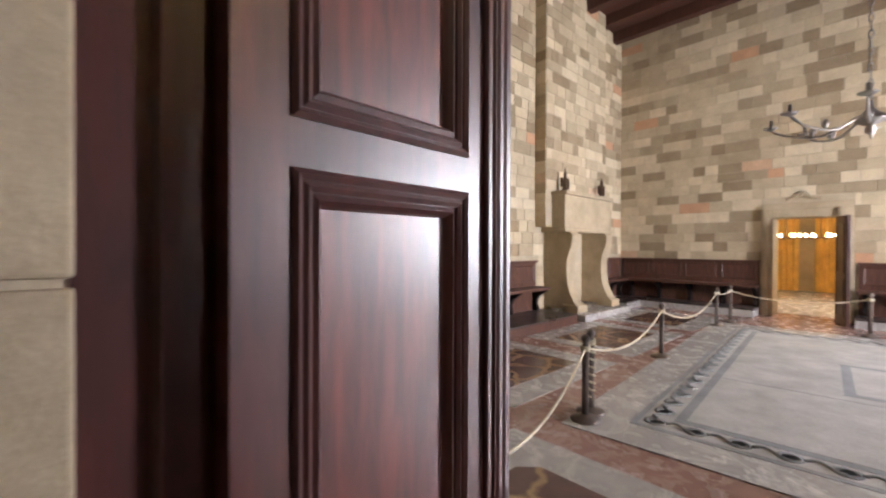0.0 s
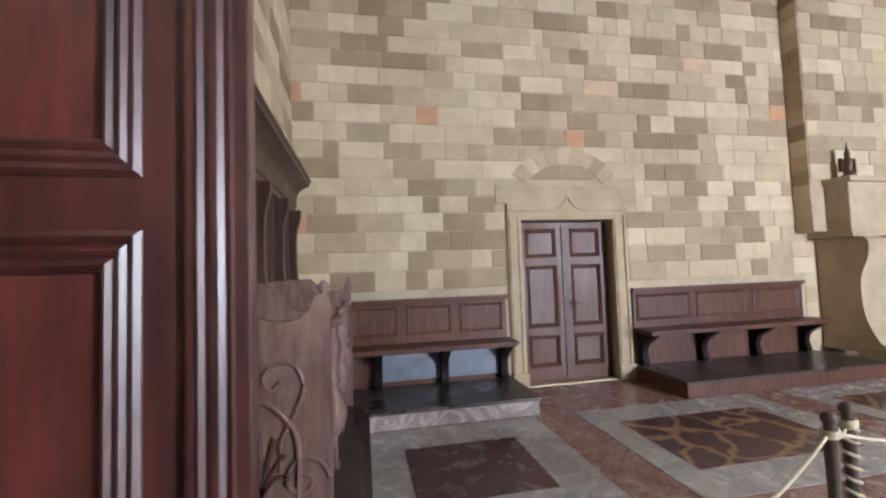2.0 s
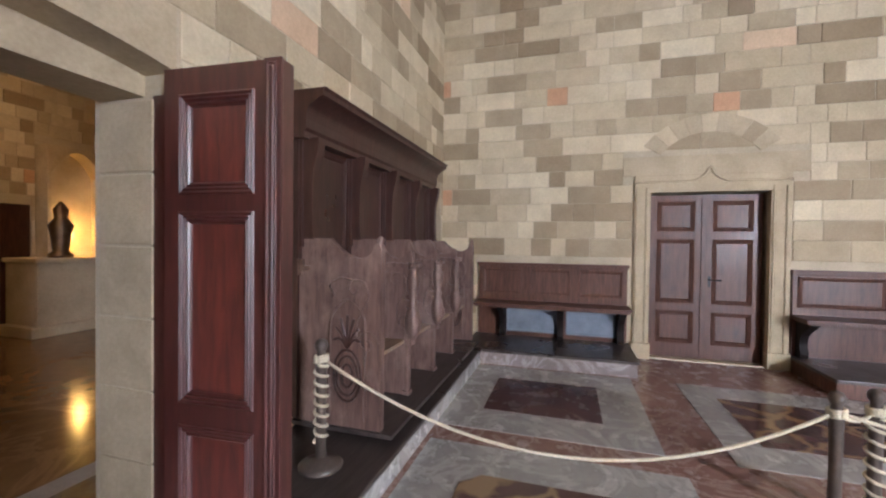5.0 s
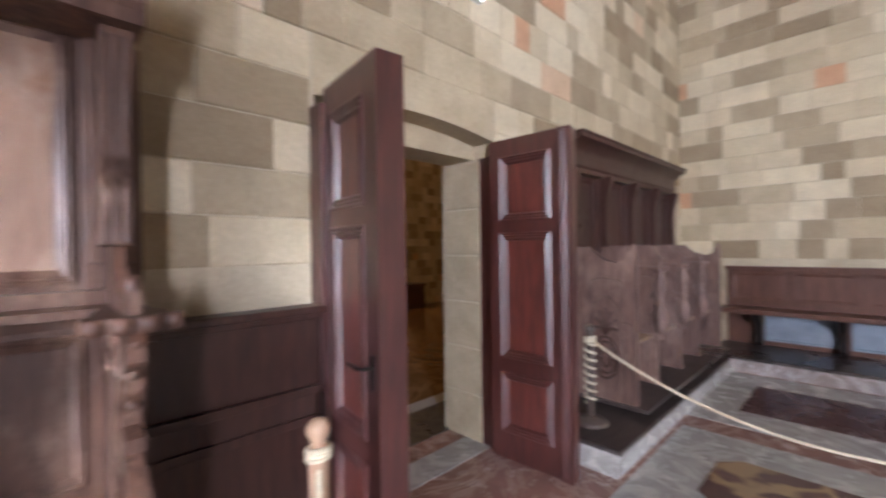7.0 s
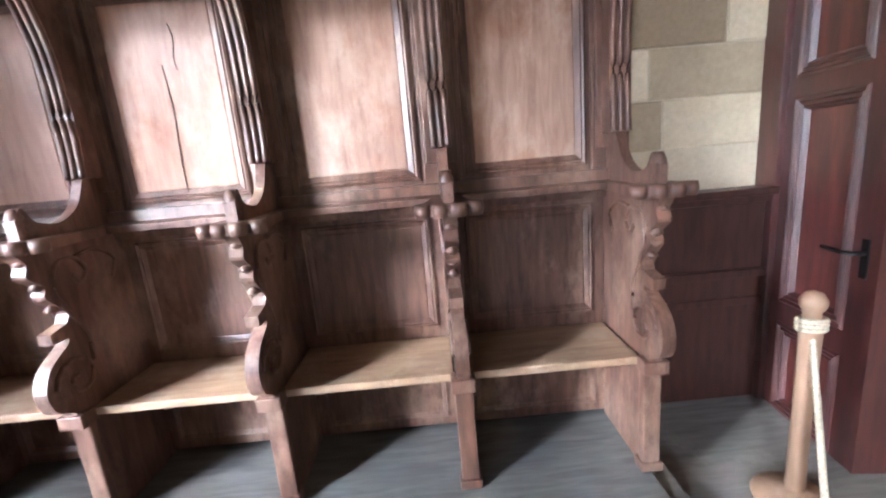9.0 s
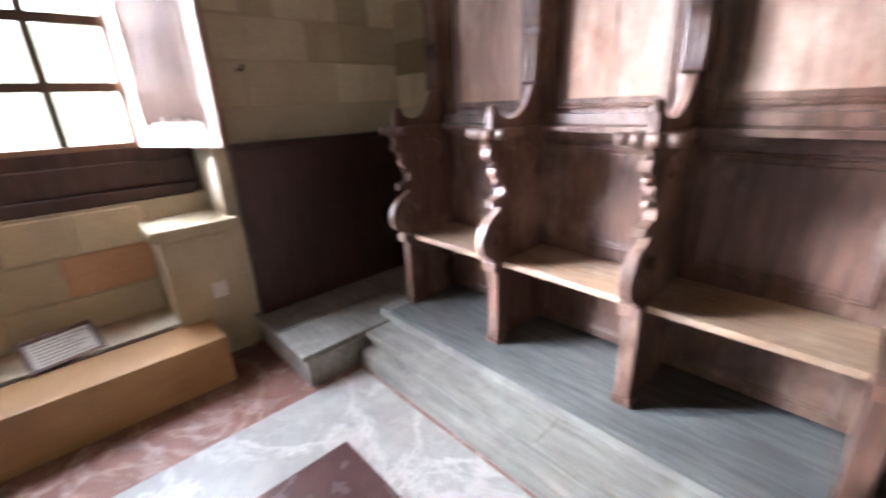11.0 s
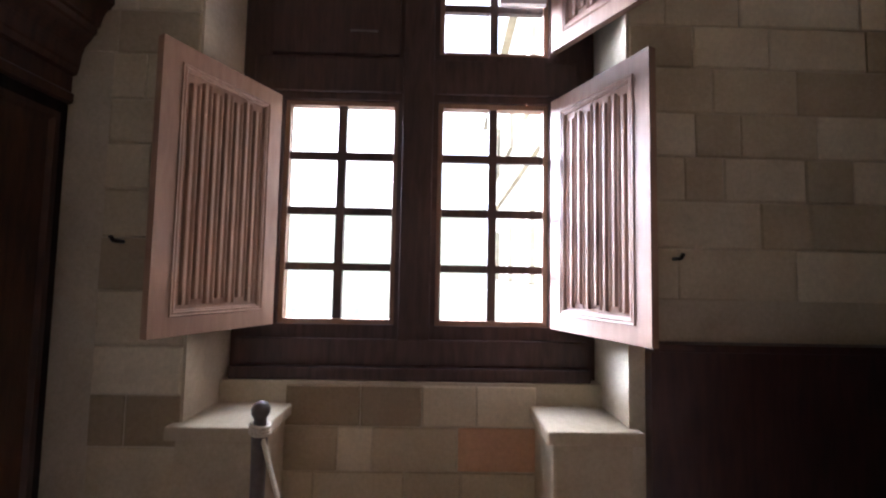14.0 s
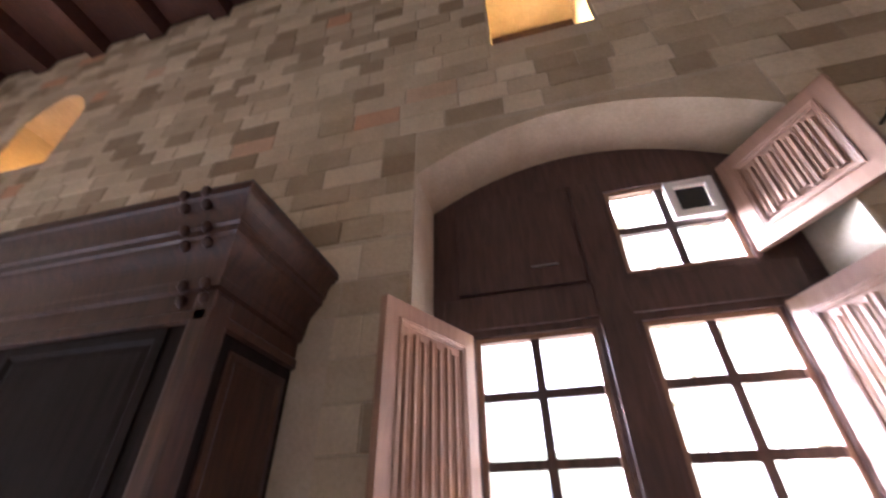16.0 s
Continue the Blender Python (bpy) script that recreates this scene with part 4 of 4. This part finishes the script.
for y0, y1 in ((WIN_Y0 - 0.05, WIN_Y0 + 0.40), (WIN_Y1 - 0.40, WIN_Y1 + 0.05)):
    ws = thing("stone_seat", "worn pale stone window seat in the embrasure", "stone seat", "stone seats")
    part("block", boxes((EX - 0.03, y0 + 0.04, 0.0, EX + 0.42, y1 - 0.03, 0.80), bev=0.02), dressed, ws)
    part("seat_slab", boxes((EX - 0.06, y0, 0.80, EX + 0.42, y1, 0.865), bev=0.012), dressed, ws)
# plinth with a framed notice
plinth = thing("plinth", "ochre painted low plinth under the window", "plinth", at=pose(0, 0, 0))
part("body", boxes((5.14, 1.92, 0, EX + 0.32, 3.56, 0.285), bev=0.006), plinth_wood, plinth)
part("felt", boxes((5.45, 2.1, 0.285, EX + 0.3, 3.2, 0.29)), wall_wood, plinth)
notice = thing("notice", "small framed printed notice leaning on the plinth", "notice", at=pose(5.47, 2.56, 0.287, 0, 0, -78) @ pose(0, 0, 0, -55))
part("frame", rect_loft(boxes((-0.15, -0.008, 0, 0.15, 0.0, 0.2)), -0.15, 0, 0.15, 0.2, [(0, 0), (0, 0.012), (0.018, 0.012), (0.02, 0.003)], -0.008, -1), far_wood, notice)
part("card", boxes((-0.132, -0.011, 0.018, 0.132, -0.009, 0.182)), paper, notice)
txt = bmesh.new()
for k in range(7):
    box(txt, -0.11, -0.0125, 0.155 - k * 0.02, 0.11 - 0.03 * (k % 3), -0.011, 0.161 - k * 0.02)
part("text_lines", txt, ink, notice)
sw = thing("wall_socket", "white wall socket on the window seat", "socket", at=pose(EX - 0.032, 1.83, 0.45))
part("plate", boxes((-0.01, -0.04, -0.05, 0.0, 0.04, 0.05), bev=0.004), white_paint, sw)

# tall cabinet end by the window
arm = thing("tall_cabinet", "tall dark carved wooden cabinet with a moulded cornice", "cabinet", at=pose(0, 0, 0))
AX, AY = 4.86, 4.42
# body and doors black: the front's shade is put into the colour
part("body", boxes((AX, AY, 0.0, EX, 6.4, 2.66), bev=0.01), black_shade_wood, arm)
part("corner_post", boxes((AX - 0.02, AY - 0.02, 0.0, AX + 0.10, AY + 0.08, 2.5), bev=0.02), cabinet_wood, arm)
part("side_panel", rect_loft(bmesh.new(), AX + 0.16, 0.3, EX - 0.05, 2.3, [(0, 0), (0, 0.012), (0.03, 0.016), (0.05, 0.004), (0.06, 0.004)], AY, -1, True), cabinet_wood, arm)
for y0, y1 in ((AY + 0.16, AY + 1.0), (AY + 1.1, AY + 1.9)):
    part("door", rect_loft(bmesh.new(), y0, 0.3, y1, 2.35, [(0, 0), (0, 0.014), (0.04, 0.018), (0.06, 0.004), (0.09, 0.012)], 0, 1, True), black_shade_wood, arm).matrix_basis = pose(AX, 0, 0, 0, 0, 90)
cor = bmesh.new()
prof = [(0.0, 2.36), (0.02, 2.37), (0.02, 2.41), (0.008, 2.42), (0.008, 2.5), (0.03, 2.51), (0.035, 2.54)] + curve([(0.04, 2.55), (0.05, 2.62), (0.09, 2.68), (0.10, 2.70)], 4) + [(0.115, 2.71), (0.115, 2.74), (0.13, 2.75)] + curve([(0.13, 2.76), (0.145, 2.81), (0.175, 2.85)], 4) + [(0.19, 2.86), (0.19, 2.89), (0.175, 2.92), (-0.5, 2.92)]
rows = [[cor.verts.new(p) for p in ((EX, AY - o, z), (AX - o, AY - o, z), (AX - o, 6.4, z), (EX, 6.4, z))] for o, z in prof]
for a, b in zip(rows, rows[1:]):
    for k in range(3):
        cor.faces.new((a[k], a[k + 1], b[k + 1], b[k]))
bmesh.ops.recalc_face_normals(cor, faces=cor.faces[:])
cornice = part("cornice", cor, cabinet_wood, arm)
for y in (AY + 0.03, AY + 0.14):
    for z, o in ((2.46, 0.02), (2.52, 0.04), (2.68, 0.10), (2.74, 0.13), (2.83, 0.17), (2.88, 0.195)):
        part("carved_knob", lathe(bmesh.new(), [(0.004, -0.03), (0.02, -0.014), (0.022, 0.0), (0.02, 0.014), (0.004, 0.03)], 8, (AX - o, y, z)), cabinet_wood, cornice)

# ---- rope barrier ----
def post_profile(h):
    return [(0.12, 0), (0.125, 0.015), (0.11, 0.03), (0.05, 0.045), (0.03, 0.06), (0.028, h * 0.45), (0.032, h - 0.14), (0.04, h - 0.12), (0.026, h - 0.10), (0.024, h - 0.07), (0.036, h - 0.05), (0.038, h - 0.03), (0.026, h - 0.008), (0.006, h)]


def rope_post(x, y, z, material, label, h=0.735, coil=0):
    p = thing("rope_post", label, "rope post", "rope posts", pose(x, y, z))
    prof = post_profile(h)
    part("base", lathe(bmesh.new(), prof[:5], 24), material, p)
    part("shaft", lathe(bmesh.new(), prof[4:], 14), material, p)
    knot = bmesh.new()
    for k in range(3):
        tube(knot, [(0.036 * math.cos(a), 0.036 * math.sin(a), h - 0.125 + k * 0.014 + 0.006 * math.sin(a)) for a in [0.45 * i for i in range(15)]], 0.009, 6)
    if coil:
        tube(knot, [(0.036 * math.cos(i * 0.5), 0.036 * math.sin(i * 0.5), h - 0.14 - (h - 0.28) * i / (coil * 12.57)) for i in range(int(coil * 12.57))], 0.009, 6)
    part("rope_knot", knot, rope_mat, p, "pale rope wound round the post")
    return Vector((x, y, z + h - 0.11))


def rope(a, b, sag):
    bm = bmesh.new()
    tube(bm, [Vector(a).lerp(Vector(b), t / 18) - Vector((0, 0, 4 * sag * (t / 18) * (1 - t / 18))) for t in range(19)], 0.010, 8)
    solid("rope", bm, rope_mat, "slack pale hemp rope between barrier posts", "rope", "ropes")


DW = "dark turned wooden rope post on a round base"
p1 = rope_post(-1.33, 3.69, 0, post_mat, "dark turned post wound with pale rope", 0.75, 7)
p2 = rope_post(-1.60, 6.17, 0, post_mat, DW)
p3 = rope_post(-1.72, 9.33, 0, post_mat, DW)
p4 = rope_post(-1.65, 10.0, 0, post_mat, DW)
p5 = rope_post(0.29, 10.1, 0, post_mat, DW)
p6 = rope_post(-0.70, 0.84, 0.19, post_mat, "dark turned post wound with pale rope on the platform", 0.73, 8)
p7 = rope_post(-1.28, 3.50, 0, post_mat, DW)
p8 = rope_post(1.58, 1.06, 0.19, pale_post, "pale wooden rope post with a round head", 0.78)
p9 = rope_post(5.22, 3.33, 0.285, post_mat, "dark turned rope post standing on the plinth", 0.76)
for a, b, sg in ((p6, p7, 0.40), (p7, p1, 0.05), (p7, p2, 0.2), (p2, p3, 0.25), (p3, p4, 0.05), (p4, p5, 0.15), (p9, (4.88, 2.88, 0.02), 0.0), (p8, (1.78, 1.45, 0.03), 0.0)):
    rope(a, b, sg)

# ---- chandelier ----
ch = thing("chandelier", "silvery branched chandelier on a long chain", "chandelier", at=pose(0.33, 7.0, 2.98))
chain = bmesh.new()
for k in range(44):
    tube(chain, [((0.02 * math.cos(a) if k % 2 else 0), (0 if k % 2 else 0.02 * math.cos(a)), 0.1 + k * 0.094 + 0.055 * math.sin(a)) for a in [0.7 * i for i in range(10)]], 0.008, 4)
part("chain", chain, steel, ch)
part("hub", lathe(bmesh.new(), [(0.01, -0.2), (0.05, -0.16), (0.03, -0.1), (0.12, -0.05), (0.16, 0.0), (0.08, 0.04), (0.03, 0.1), (0.02, 0.18)], 14), steel, ch)
for k in range(8):
    a = k * math.pi / 4
    arm_b = bmesh.new()
    tube(arm_b, [(r * math.cos(a), r * math.sin(a), z) for r, z in curve([(0.12, 0.0), (0.4, -0.14), (0.7, -0.1), (0.9, 0.02)], 5)], 0.014, 6)
    lathe(arm_b, [(0.02, 0.02), (0.075, 0.04), (0.08, 0.055), (0.02, 0.06), (0.018, 0.15)], 8, (0.9 * math.cos(a), 0.9 * math.sin(a), 0))
    lathe(arm_b, [(0.005, -0.14), (0.03, -0.1), (0.04, -0.06), (0.01, -0.02)], 8, (0.5 * math.cos(a), 0.5 * math.sin(a), 0))
    part("arm", arm_b, steel, ch)

# lamp over the south doorway
wl = thing("wall_lamp", "small white wall lamp above the doorway", "lamp", at=pose(0.05, SY, 3.25))
part("housing", boxes((-0.1, 0, -0.04, 0.1, 0.05, 0.05), bev=0.01), white_paint, wl)
part("diffuser", boxes((-0.085, 0.05, -0.03, 0.085, 0.055, 0.04)), lamp_white, wl)

# ---- north doorway and the room behind ----
nd = thing("door_surround", "moulded pale stone frame of the north doorway", "door frame", at=pose(0, 0, 0))
for x0, x1 in ((-1.42, -1.22), (-0.22, 0.04)):
    part("jamb", boxes((x0, NY - 0.06, 0, x1, NY, 2.3), (x0 + 0.04, NY - 0.1, 0, x0 + 0.12, NY - 0.06, 2.3), bev=0.01), dressed, nd)
part("lintel", boxes((-1.42, NY - 0.06, 2.3, 0.04, NY, 2.42), (-1.22, NY - 0.05, 2.12, -0.22, NY, 2.3), bev=0.01), dressed, nd)
part("peak", tube(bmesh.new(), [(x, NY - 0.05, z) for x, z in curve([(-1.0, 2.5), (-0.81, 2.54), (-0.71, 2.66), (-0.61, 2.54), (-0.45, 2.5)], 4)], 0.02, 6), dressed, nd)
yellow = plain("yellow_plaster", (0.36, 0.25, 0.12), 0.8, scale=1.5)
gold_cloth = plain("golden_cloth", (0.62, 0.36, 0.07), 0.7, scale=3.0)
room_n = setting("room_north", boxes((-3, NY + 0.6, -0.2, 2.5, 19, 0), (-3, NY + 0.6, 4, 2.5, 19, 4.1), (-3.1, NY + 0.6, 0, -3, 19, 4), (2.5, NY + 0.6, 0, 2.6, 19, 4), (-3, 19, 0, 2.5, 19.1, 4)), yellow, "warm yellow lit room beyond the north doorway")
part("room_floor", boxes((-3, NY + 0.6, 0, 2.5, 19, 0.004)), grey_marble, room_n)
for x in (-2.3, -1.15, 0.15):
    dr = thing("curtain", "long folded golden curtain in the far room", "curtain", "far room curtains", pose(x, 18.6, 0.02))
    part("cloth", prism(bmesh.new(), [(0.035 * i, 0.06 * math.sin(i * 1.3)) for i in range(22)] + [(0.035 * i, 0.06 * math.sin(i * 1.3) + 0.03) for i in range(21, -1, -1)], "z", 0, 3.4), gold_cloth, dr)
for x in (-1.45, -0.75, -0.25):
    lam = thing("chandelier", "glowing chandelier in the far room", "chandelier", "far room chandeliers", pose(x, 15.2 + 0.4 * (x + 1), 1.78))
    part("rod", tube(bmesh.new(), [(0, 0, 0), (0, 0, 2.22)], 0.012), bronze, lam)
    for k in range(6):
        a = k * math.pi / 3
        ab = tube(bmesh.new(), [(0, 0, 0), (0.15 * math.cos(a), 0.15 * math.sin(a), -0.06), (0.3 * math.cos(a), 0.3 * math.sin(a), 0)], 0.01)
        br = part("arm", ab, bronze, lam)
        part("bulb", lathe(bmesh.new(), [(0.01, 0), (0.03, 0.03), (0.02, 0.07), (0.003, 0.1)], 8, (0.3 * math.cos(a), 0.3 * math.sin(a), 0)), candle_glow, br)
north_leaf = thing("door_leaf", "dark wooden leaf of the north doorway, standing open", "door", at=pose(-0.20, NY - 0.1, 0, 0, 0, -72))
part("leaf_body", boxes((0, -0.03, 0.01, 0.6, 0.03, 2.1), bev=0.008), wall_wood, north_leaf)
for z0, z1 in ((0.15, 0.9), (1.0, 1.95)):
    panel(north_leaf, 0.08, z0, 0.52, z1, -0.03, -1, wall_wood, RAISED, RAISED_FIELD, 0.9)

# ---- south room ----
SRY = -6.0
room_s = setting("room_south", boxes((-7, SRY - 0.2, 0, 4, SRY, 4.5), (-7, SRY, 4.5, 4, SY - 0.5, 4.6), (-7.2, SRY, 0, -7, SY - 0.5, 4.5), (4, SRY, 0, 4.2, SY - 0.5, 4.5), (-7, SY - 0.56, 0, DOOR_S[0] - 0.01, SY - 0.5, 4.5), (DOOR_S[1] + 0.01, SY - 0.56, 0, 4, SY - 0.5, 4.5)), mortar, "dim lamp-lit room beyond the south doorway")
part("room_floor", boxes((-7, SRY, -0.2, 4, SY - 0.5, 0)), tawny_floor, room_s)
part("floor_band", boxes((-7, SY - 1.15, 0, 4, SY - 0.98, 0.003)), pale_mosaic, room_s)
part("floor_band", boxes((-7, SY - 0.98, 0, 4, SY - 0.5, 0.003)), dark_slab, room_s)
niche = thing("lit_niche", "arched niche glowing with warm lamp light", "niche")
part("frame", boxes((-3.96, SRY, 1.15, -3.91, SRY + 0.3, 2.95), (-3.15, SRY, 1.15, -3.10, SRY + 0.3, 2.95)), dressed, niche)
part("arch", arch_fill("y", -3.91, -3.15, 2.5, 2.88, 2.95, SRY, SRY + 0.3), dressed, niche)
part("ledge", boxes((-3.60, SRY, 0, -2.72, SRY + 0.75, 1.15), (-3.64, SRY, 1.09, -2.68, SRY + 0.79, 1.16), (-3.66, SRY, 0, -2.6, SRY + 0.84, 0.16), bev=0.015), dressed, niche)
solid("statue", lathe(bmesh.new(), [(0.16, 0), (0.16, 0.05), (0.1, 0.1), (0.13, 0.35), (0.16, 0.5), (0.08, 0.62), (0.1, 0.75), (0.02, 0.88)], 12), bronze, "dark bronze bust on a stone ledge", "statue", at=pose(-3.16, SRY + 0.5, 1.16))
chest = thing("chest", "dark wooden chest against the far wall", "chest", at=pose(-4.68, SRY + 0.05, 0))
part("body", boxes((0, 0, 0, 1.0, 0.5, 0.55), bev=0.01), wall_wood, chest)
part("lid", boxes((-0.03, -0.0, 0.55, 1.03, 0.53, 0.62), bev=0.015), wall_wood, chest)
solid("dark_doorway_panel", boxes((-3.02, SRY, 0, -2.66, SRY + 0.03, 1.98)), wall_wood, "dark wooden door in the far wall", "door")

# small high window in the east wall
hw = thing("window_2", "small high window with warm-lit jambs", "window", at=pose(0, 0, 0))
hw["kind"] = "structure"
hf = bmesh.new()
for a, b, c, d in ((2.42, 2.54, 4.85, 5.75), (3.08, 3.2, 4.85, 5.75), (2.54, 3.08, 4.85, 4.98), (2.54, 3.08, 5.55, 5.75), (2.785, 2.835, 4.98, 5.55)):
    box(hf, EX + 0.45, a, c, EX + 0.52, b, d)
part("window_frame", hf, frame_wood, hw)
for a, b in ((2.54, 2.785), (2.835, 3.08)):
    part("pane", boxes((EX + 0.47, a, 4.98, EX + 0.475, b, 5.55)), amber, hw)

# ---- courtyard outside ----
def facade(at, w, h, cols, rows, size, material, label):
    f = thing("building", label, "building", "courtyard buildings", at)
    part("wall", boxes((0, 0, -9, w, 4, h)), material, f)
    part("cornice", boxes((-0.15, -0.2, h, w + 0.15, 4, h + 0.3)), material, f)
    part("string_course", boxes((0, -0.1, h - 4.2 * size, w, 0, h - 4.0 * size)), material, f)
    for i in range(cols):
        for j in range(rows):
            x, z = (i + 0.5) * w / cols, h - (2.4 + j * 3.4) * size
            a, b = 0.45 * size, 0.75 * size
            wi = part("window", rect_loft(bmesh.new(), x - a, z - b, x + a, z + b, [(0, 0), (0, 0.1), (0.12 * size, 0.1), (0.14 * size, 0.0)], 0, -1), material, f)
            # pane glows in place of daylight, on near and far buildings alike
            part("pane", boxes((x - a * 0.7, -0.06, z - b * 0.8, x + a * 0.7, 0.05, z + b * 0.8)), glow_pane, wi)
    return f


facade(pose(62, 52, 0, 0, 0, -90), 68, 9.6, 8, 4, 1.5, far_glow, "pale stone building across the courtyard, self-glowing in place of daylight")
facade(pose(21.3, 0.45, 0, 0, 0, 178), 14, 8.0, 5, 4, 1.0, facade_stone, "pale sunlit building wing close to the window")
# tower walls and window glow too, daylight put into the material
tower = thing("tower", "square pale stone tower behind the courtyard", "tower", at=pose(70, -3.6, 0))
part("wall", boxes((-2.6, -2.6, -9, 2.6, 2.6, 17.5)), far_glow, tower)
part("window", boxes((-2.7, -0.6, 13.2, -2.55, 0.6, 15.0)), glow_pane, tower)

# ---- ashlar blocks ----
unit = bmesh.new()
rings = [[unit.verts.new((sx * (0.5 - i), h, sz * (0.5 - i * 1.6))) for sx, sz in ((-1, -1), (1, -1), (1, 1), (-1, 1))] for i, h in ((0.0, 0.0), (0.006, 0.7), (0.022, 1.0))]
for a, b in zip(rings, rings[1:]):
    for k in range(4):
        unit.faces.new((a[k], b[k], b[(k + 1) % 4], a[(k + 1) % 4]))
unit.faces.new(rings[-1][::-1])
bmesh.ops.recalc_face_normals(unit, faces=unit.faces[:])
for f in unit.faces:
    if f.normal.y < -0.5:
        f.normal_flip()
UNIT_V = [v.co.copy() for v in unit.verts]
unit.verts.index_update()
UNIT_F = [[v.index for v in f.verts] for f in unit.faces]
stone_mesh = mesh_of("stone", unit, stone_one)


def ashlar(wall, axis, face, sign, u0, u1, z0, z1, holes, near, limit, rng, course=0.225, length=(0.26, 0.66)):
    """Courses of blocks on a wall's face; those nearest the walk are objects, the rest one joined mesh."""
    ang = {("x", 1): -90, ("x", -1): 90, ("y", 1): 0, ("y", -1): 180}[(axis, sign)]
    verts, faces, count = [], [], 0
    z = z0
    while z < z1 - 0.08:
        h = min(course * rng.uniform(0.9, 1.12), z1 - z)
        blocked = sorted((a, b) for a, b, c, d in holes if c < z + h - 0.02 and d > z + 0.02)
        spans, c = [], u0
        for a, b in blocked:
            if a > c + 0.05:
                spans.append((c, a))
            c = max(c, b)
        if c < u1 - 0.05:
            spans.append((c, u1))
        for a, b in spans:
            u = a - rng.uniform(0, 0.12)
            while u < b - 0.02:
                w = rng.uniform(*length) if rng.random() > 0.25 else rng.uniform(0.18, 0.3)
                lo, hi = max(u, a), min(u + w, b)
                if b - hi < 0.12:
                    hi = b
                if hi - lo > 0.04:
                    cu, cz, thick = (lo + hi) / 2, z + h / 2, rng.uniform(0.006, 0.014)
                    fx = face(cz) if callable(face) else face
                    p = (fx, cu, cz) if axis == "x" else (cu, fx, cz)
                    m = pose(*p, 0, 0, ang) @ Matrix.Diagonal((hi - lo - 0.007, thick, h - 0.007, 1))
                    if near(cu, cz) and count < limit:
                        o = new("stone", stone_mesh)
                        o.parent, o.matrix_basis = wall, m
                        count += 1
                    else:
                        n = len(verts)
                        verts += [m @ v for v in UNIT_V]
                        faces += [[n + i for i in f] for f in UNIT_F]
                u = hi if hi == b else u + w
        z += h
    me = bpy.data.meshes.new("masonry")
    me.from_pydata([tuple(v) for v in verts], [], faces)
    me.materials.append(stone_many)
    tagged(new("masonry", me), kind="stuff").parent = wall


rng = random.Random(7)
ashlar(wall_west, "x", WX, 1, SY, NY, 0, TOP, [(2.96, 4.70, 0, 2.36), (2.84, 4.86, 2.30, 2.60), (0.9, 2.95, 0, 1.2), (4.68, 7.6, 0, 1.2), (BY0, BY1, 1.9, TOP), (FY0, FY1, 0, 1.9), (FY1, NY, 0, 1.2)], lambda u, z: z < 4.4, 300, rng)
ashlar(wall_south, "y", SY, 1, WX, EX, 0, TOP, [(DOOR_S[0] - 0.02, DOOR_S[1] + 0.02, 0, DOOR_S[2] + 0.42), (-4.5, -0.9, 0, 2.3), (1.95, 4.9, 0, 2.3), (1.22, 1.95, 0, 1.2), (4.82, EX, 0, 1.25)], lambda u, z: z < 4.0, 300, rng, 0.235, (0.3, 0.62))
EAST_HOLES = [(WIN_Y0 - 0.01, WIN_Y1 + 0.01, 0, 3.95), (2.4, 3.22, 4.83, 5.77), (7.73, 8.67, 4.78, 6.12), (0.4, 1.66, 0, 1.25), (4.22, 6.4, 0, 2.5), (7.36, 9.04, 1.2, 3.4)]
ashlar(wall_east, "x", EX, -1, SY, NY, 0, 3.12, EAST_HOLES, lambda u, z: u < 6.5, 200, rng, 0.24, (0.3, 0.7))
ashlar(wall_east, "x", EX, -1, SY, NY, 3.12, TOP, EAST_HOLES, lambda u, z: u < 5.0 and z < 5.0, 150, rng, 0.175, (0.22, 0.46))
ashlar(wall_north, "y", NY, -1, WX, EX, 0, TOP, [(-1.42, 0.04, 0, 2.44), (-4.56, -1.42, 0, 1.2), (0.06, 3.2, 0, 1.2)], lambda u, z: z < 4.0, 250, rng)
ashlar(room_s, "y", SRY, 1, -6.8, 3.8, 0, 4.4, [(-3.60, -2.72, 0, 1.15), (-3.96, -3.10, 1.15, 2.95), (-3.05, -2.63, 0, 2.0)], lambda u, z: False, 0, rng, 0.2, (0.15, 0.32))
ashlar(fire, "x", BX, 1, BY0, BY1, 2.66, TOP, [], lambda u, z: False, 0, rng)
ashlar(fire, "y", BY0, -1, WX, BX, 1.9, TOP, [], lambda u, z: False, 0, rng)
ashlar(wall_east, "x", EX + 0.32, -1, WIN_Y0 + 0.36, WIN_Y1 - 0.36, 0.3, 0.97, [], lambda u, z: True, 40, rng, 0.22, (0.3, 0.6))
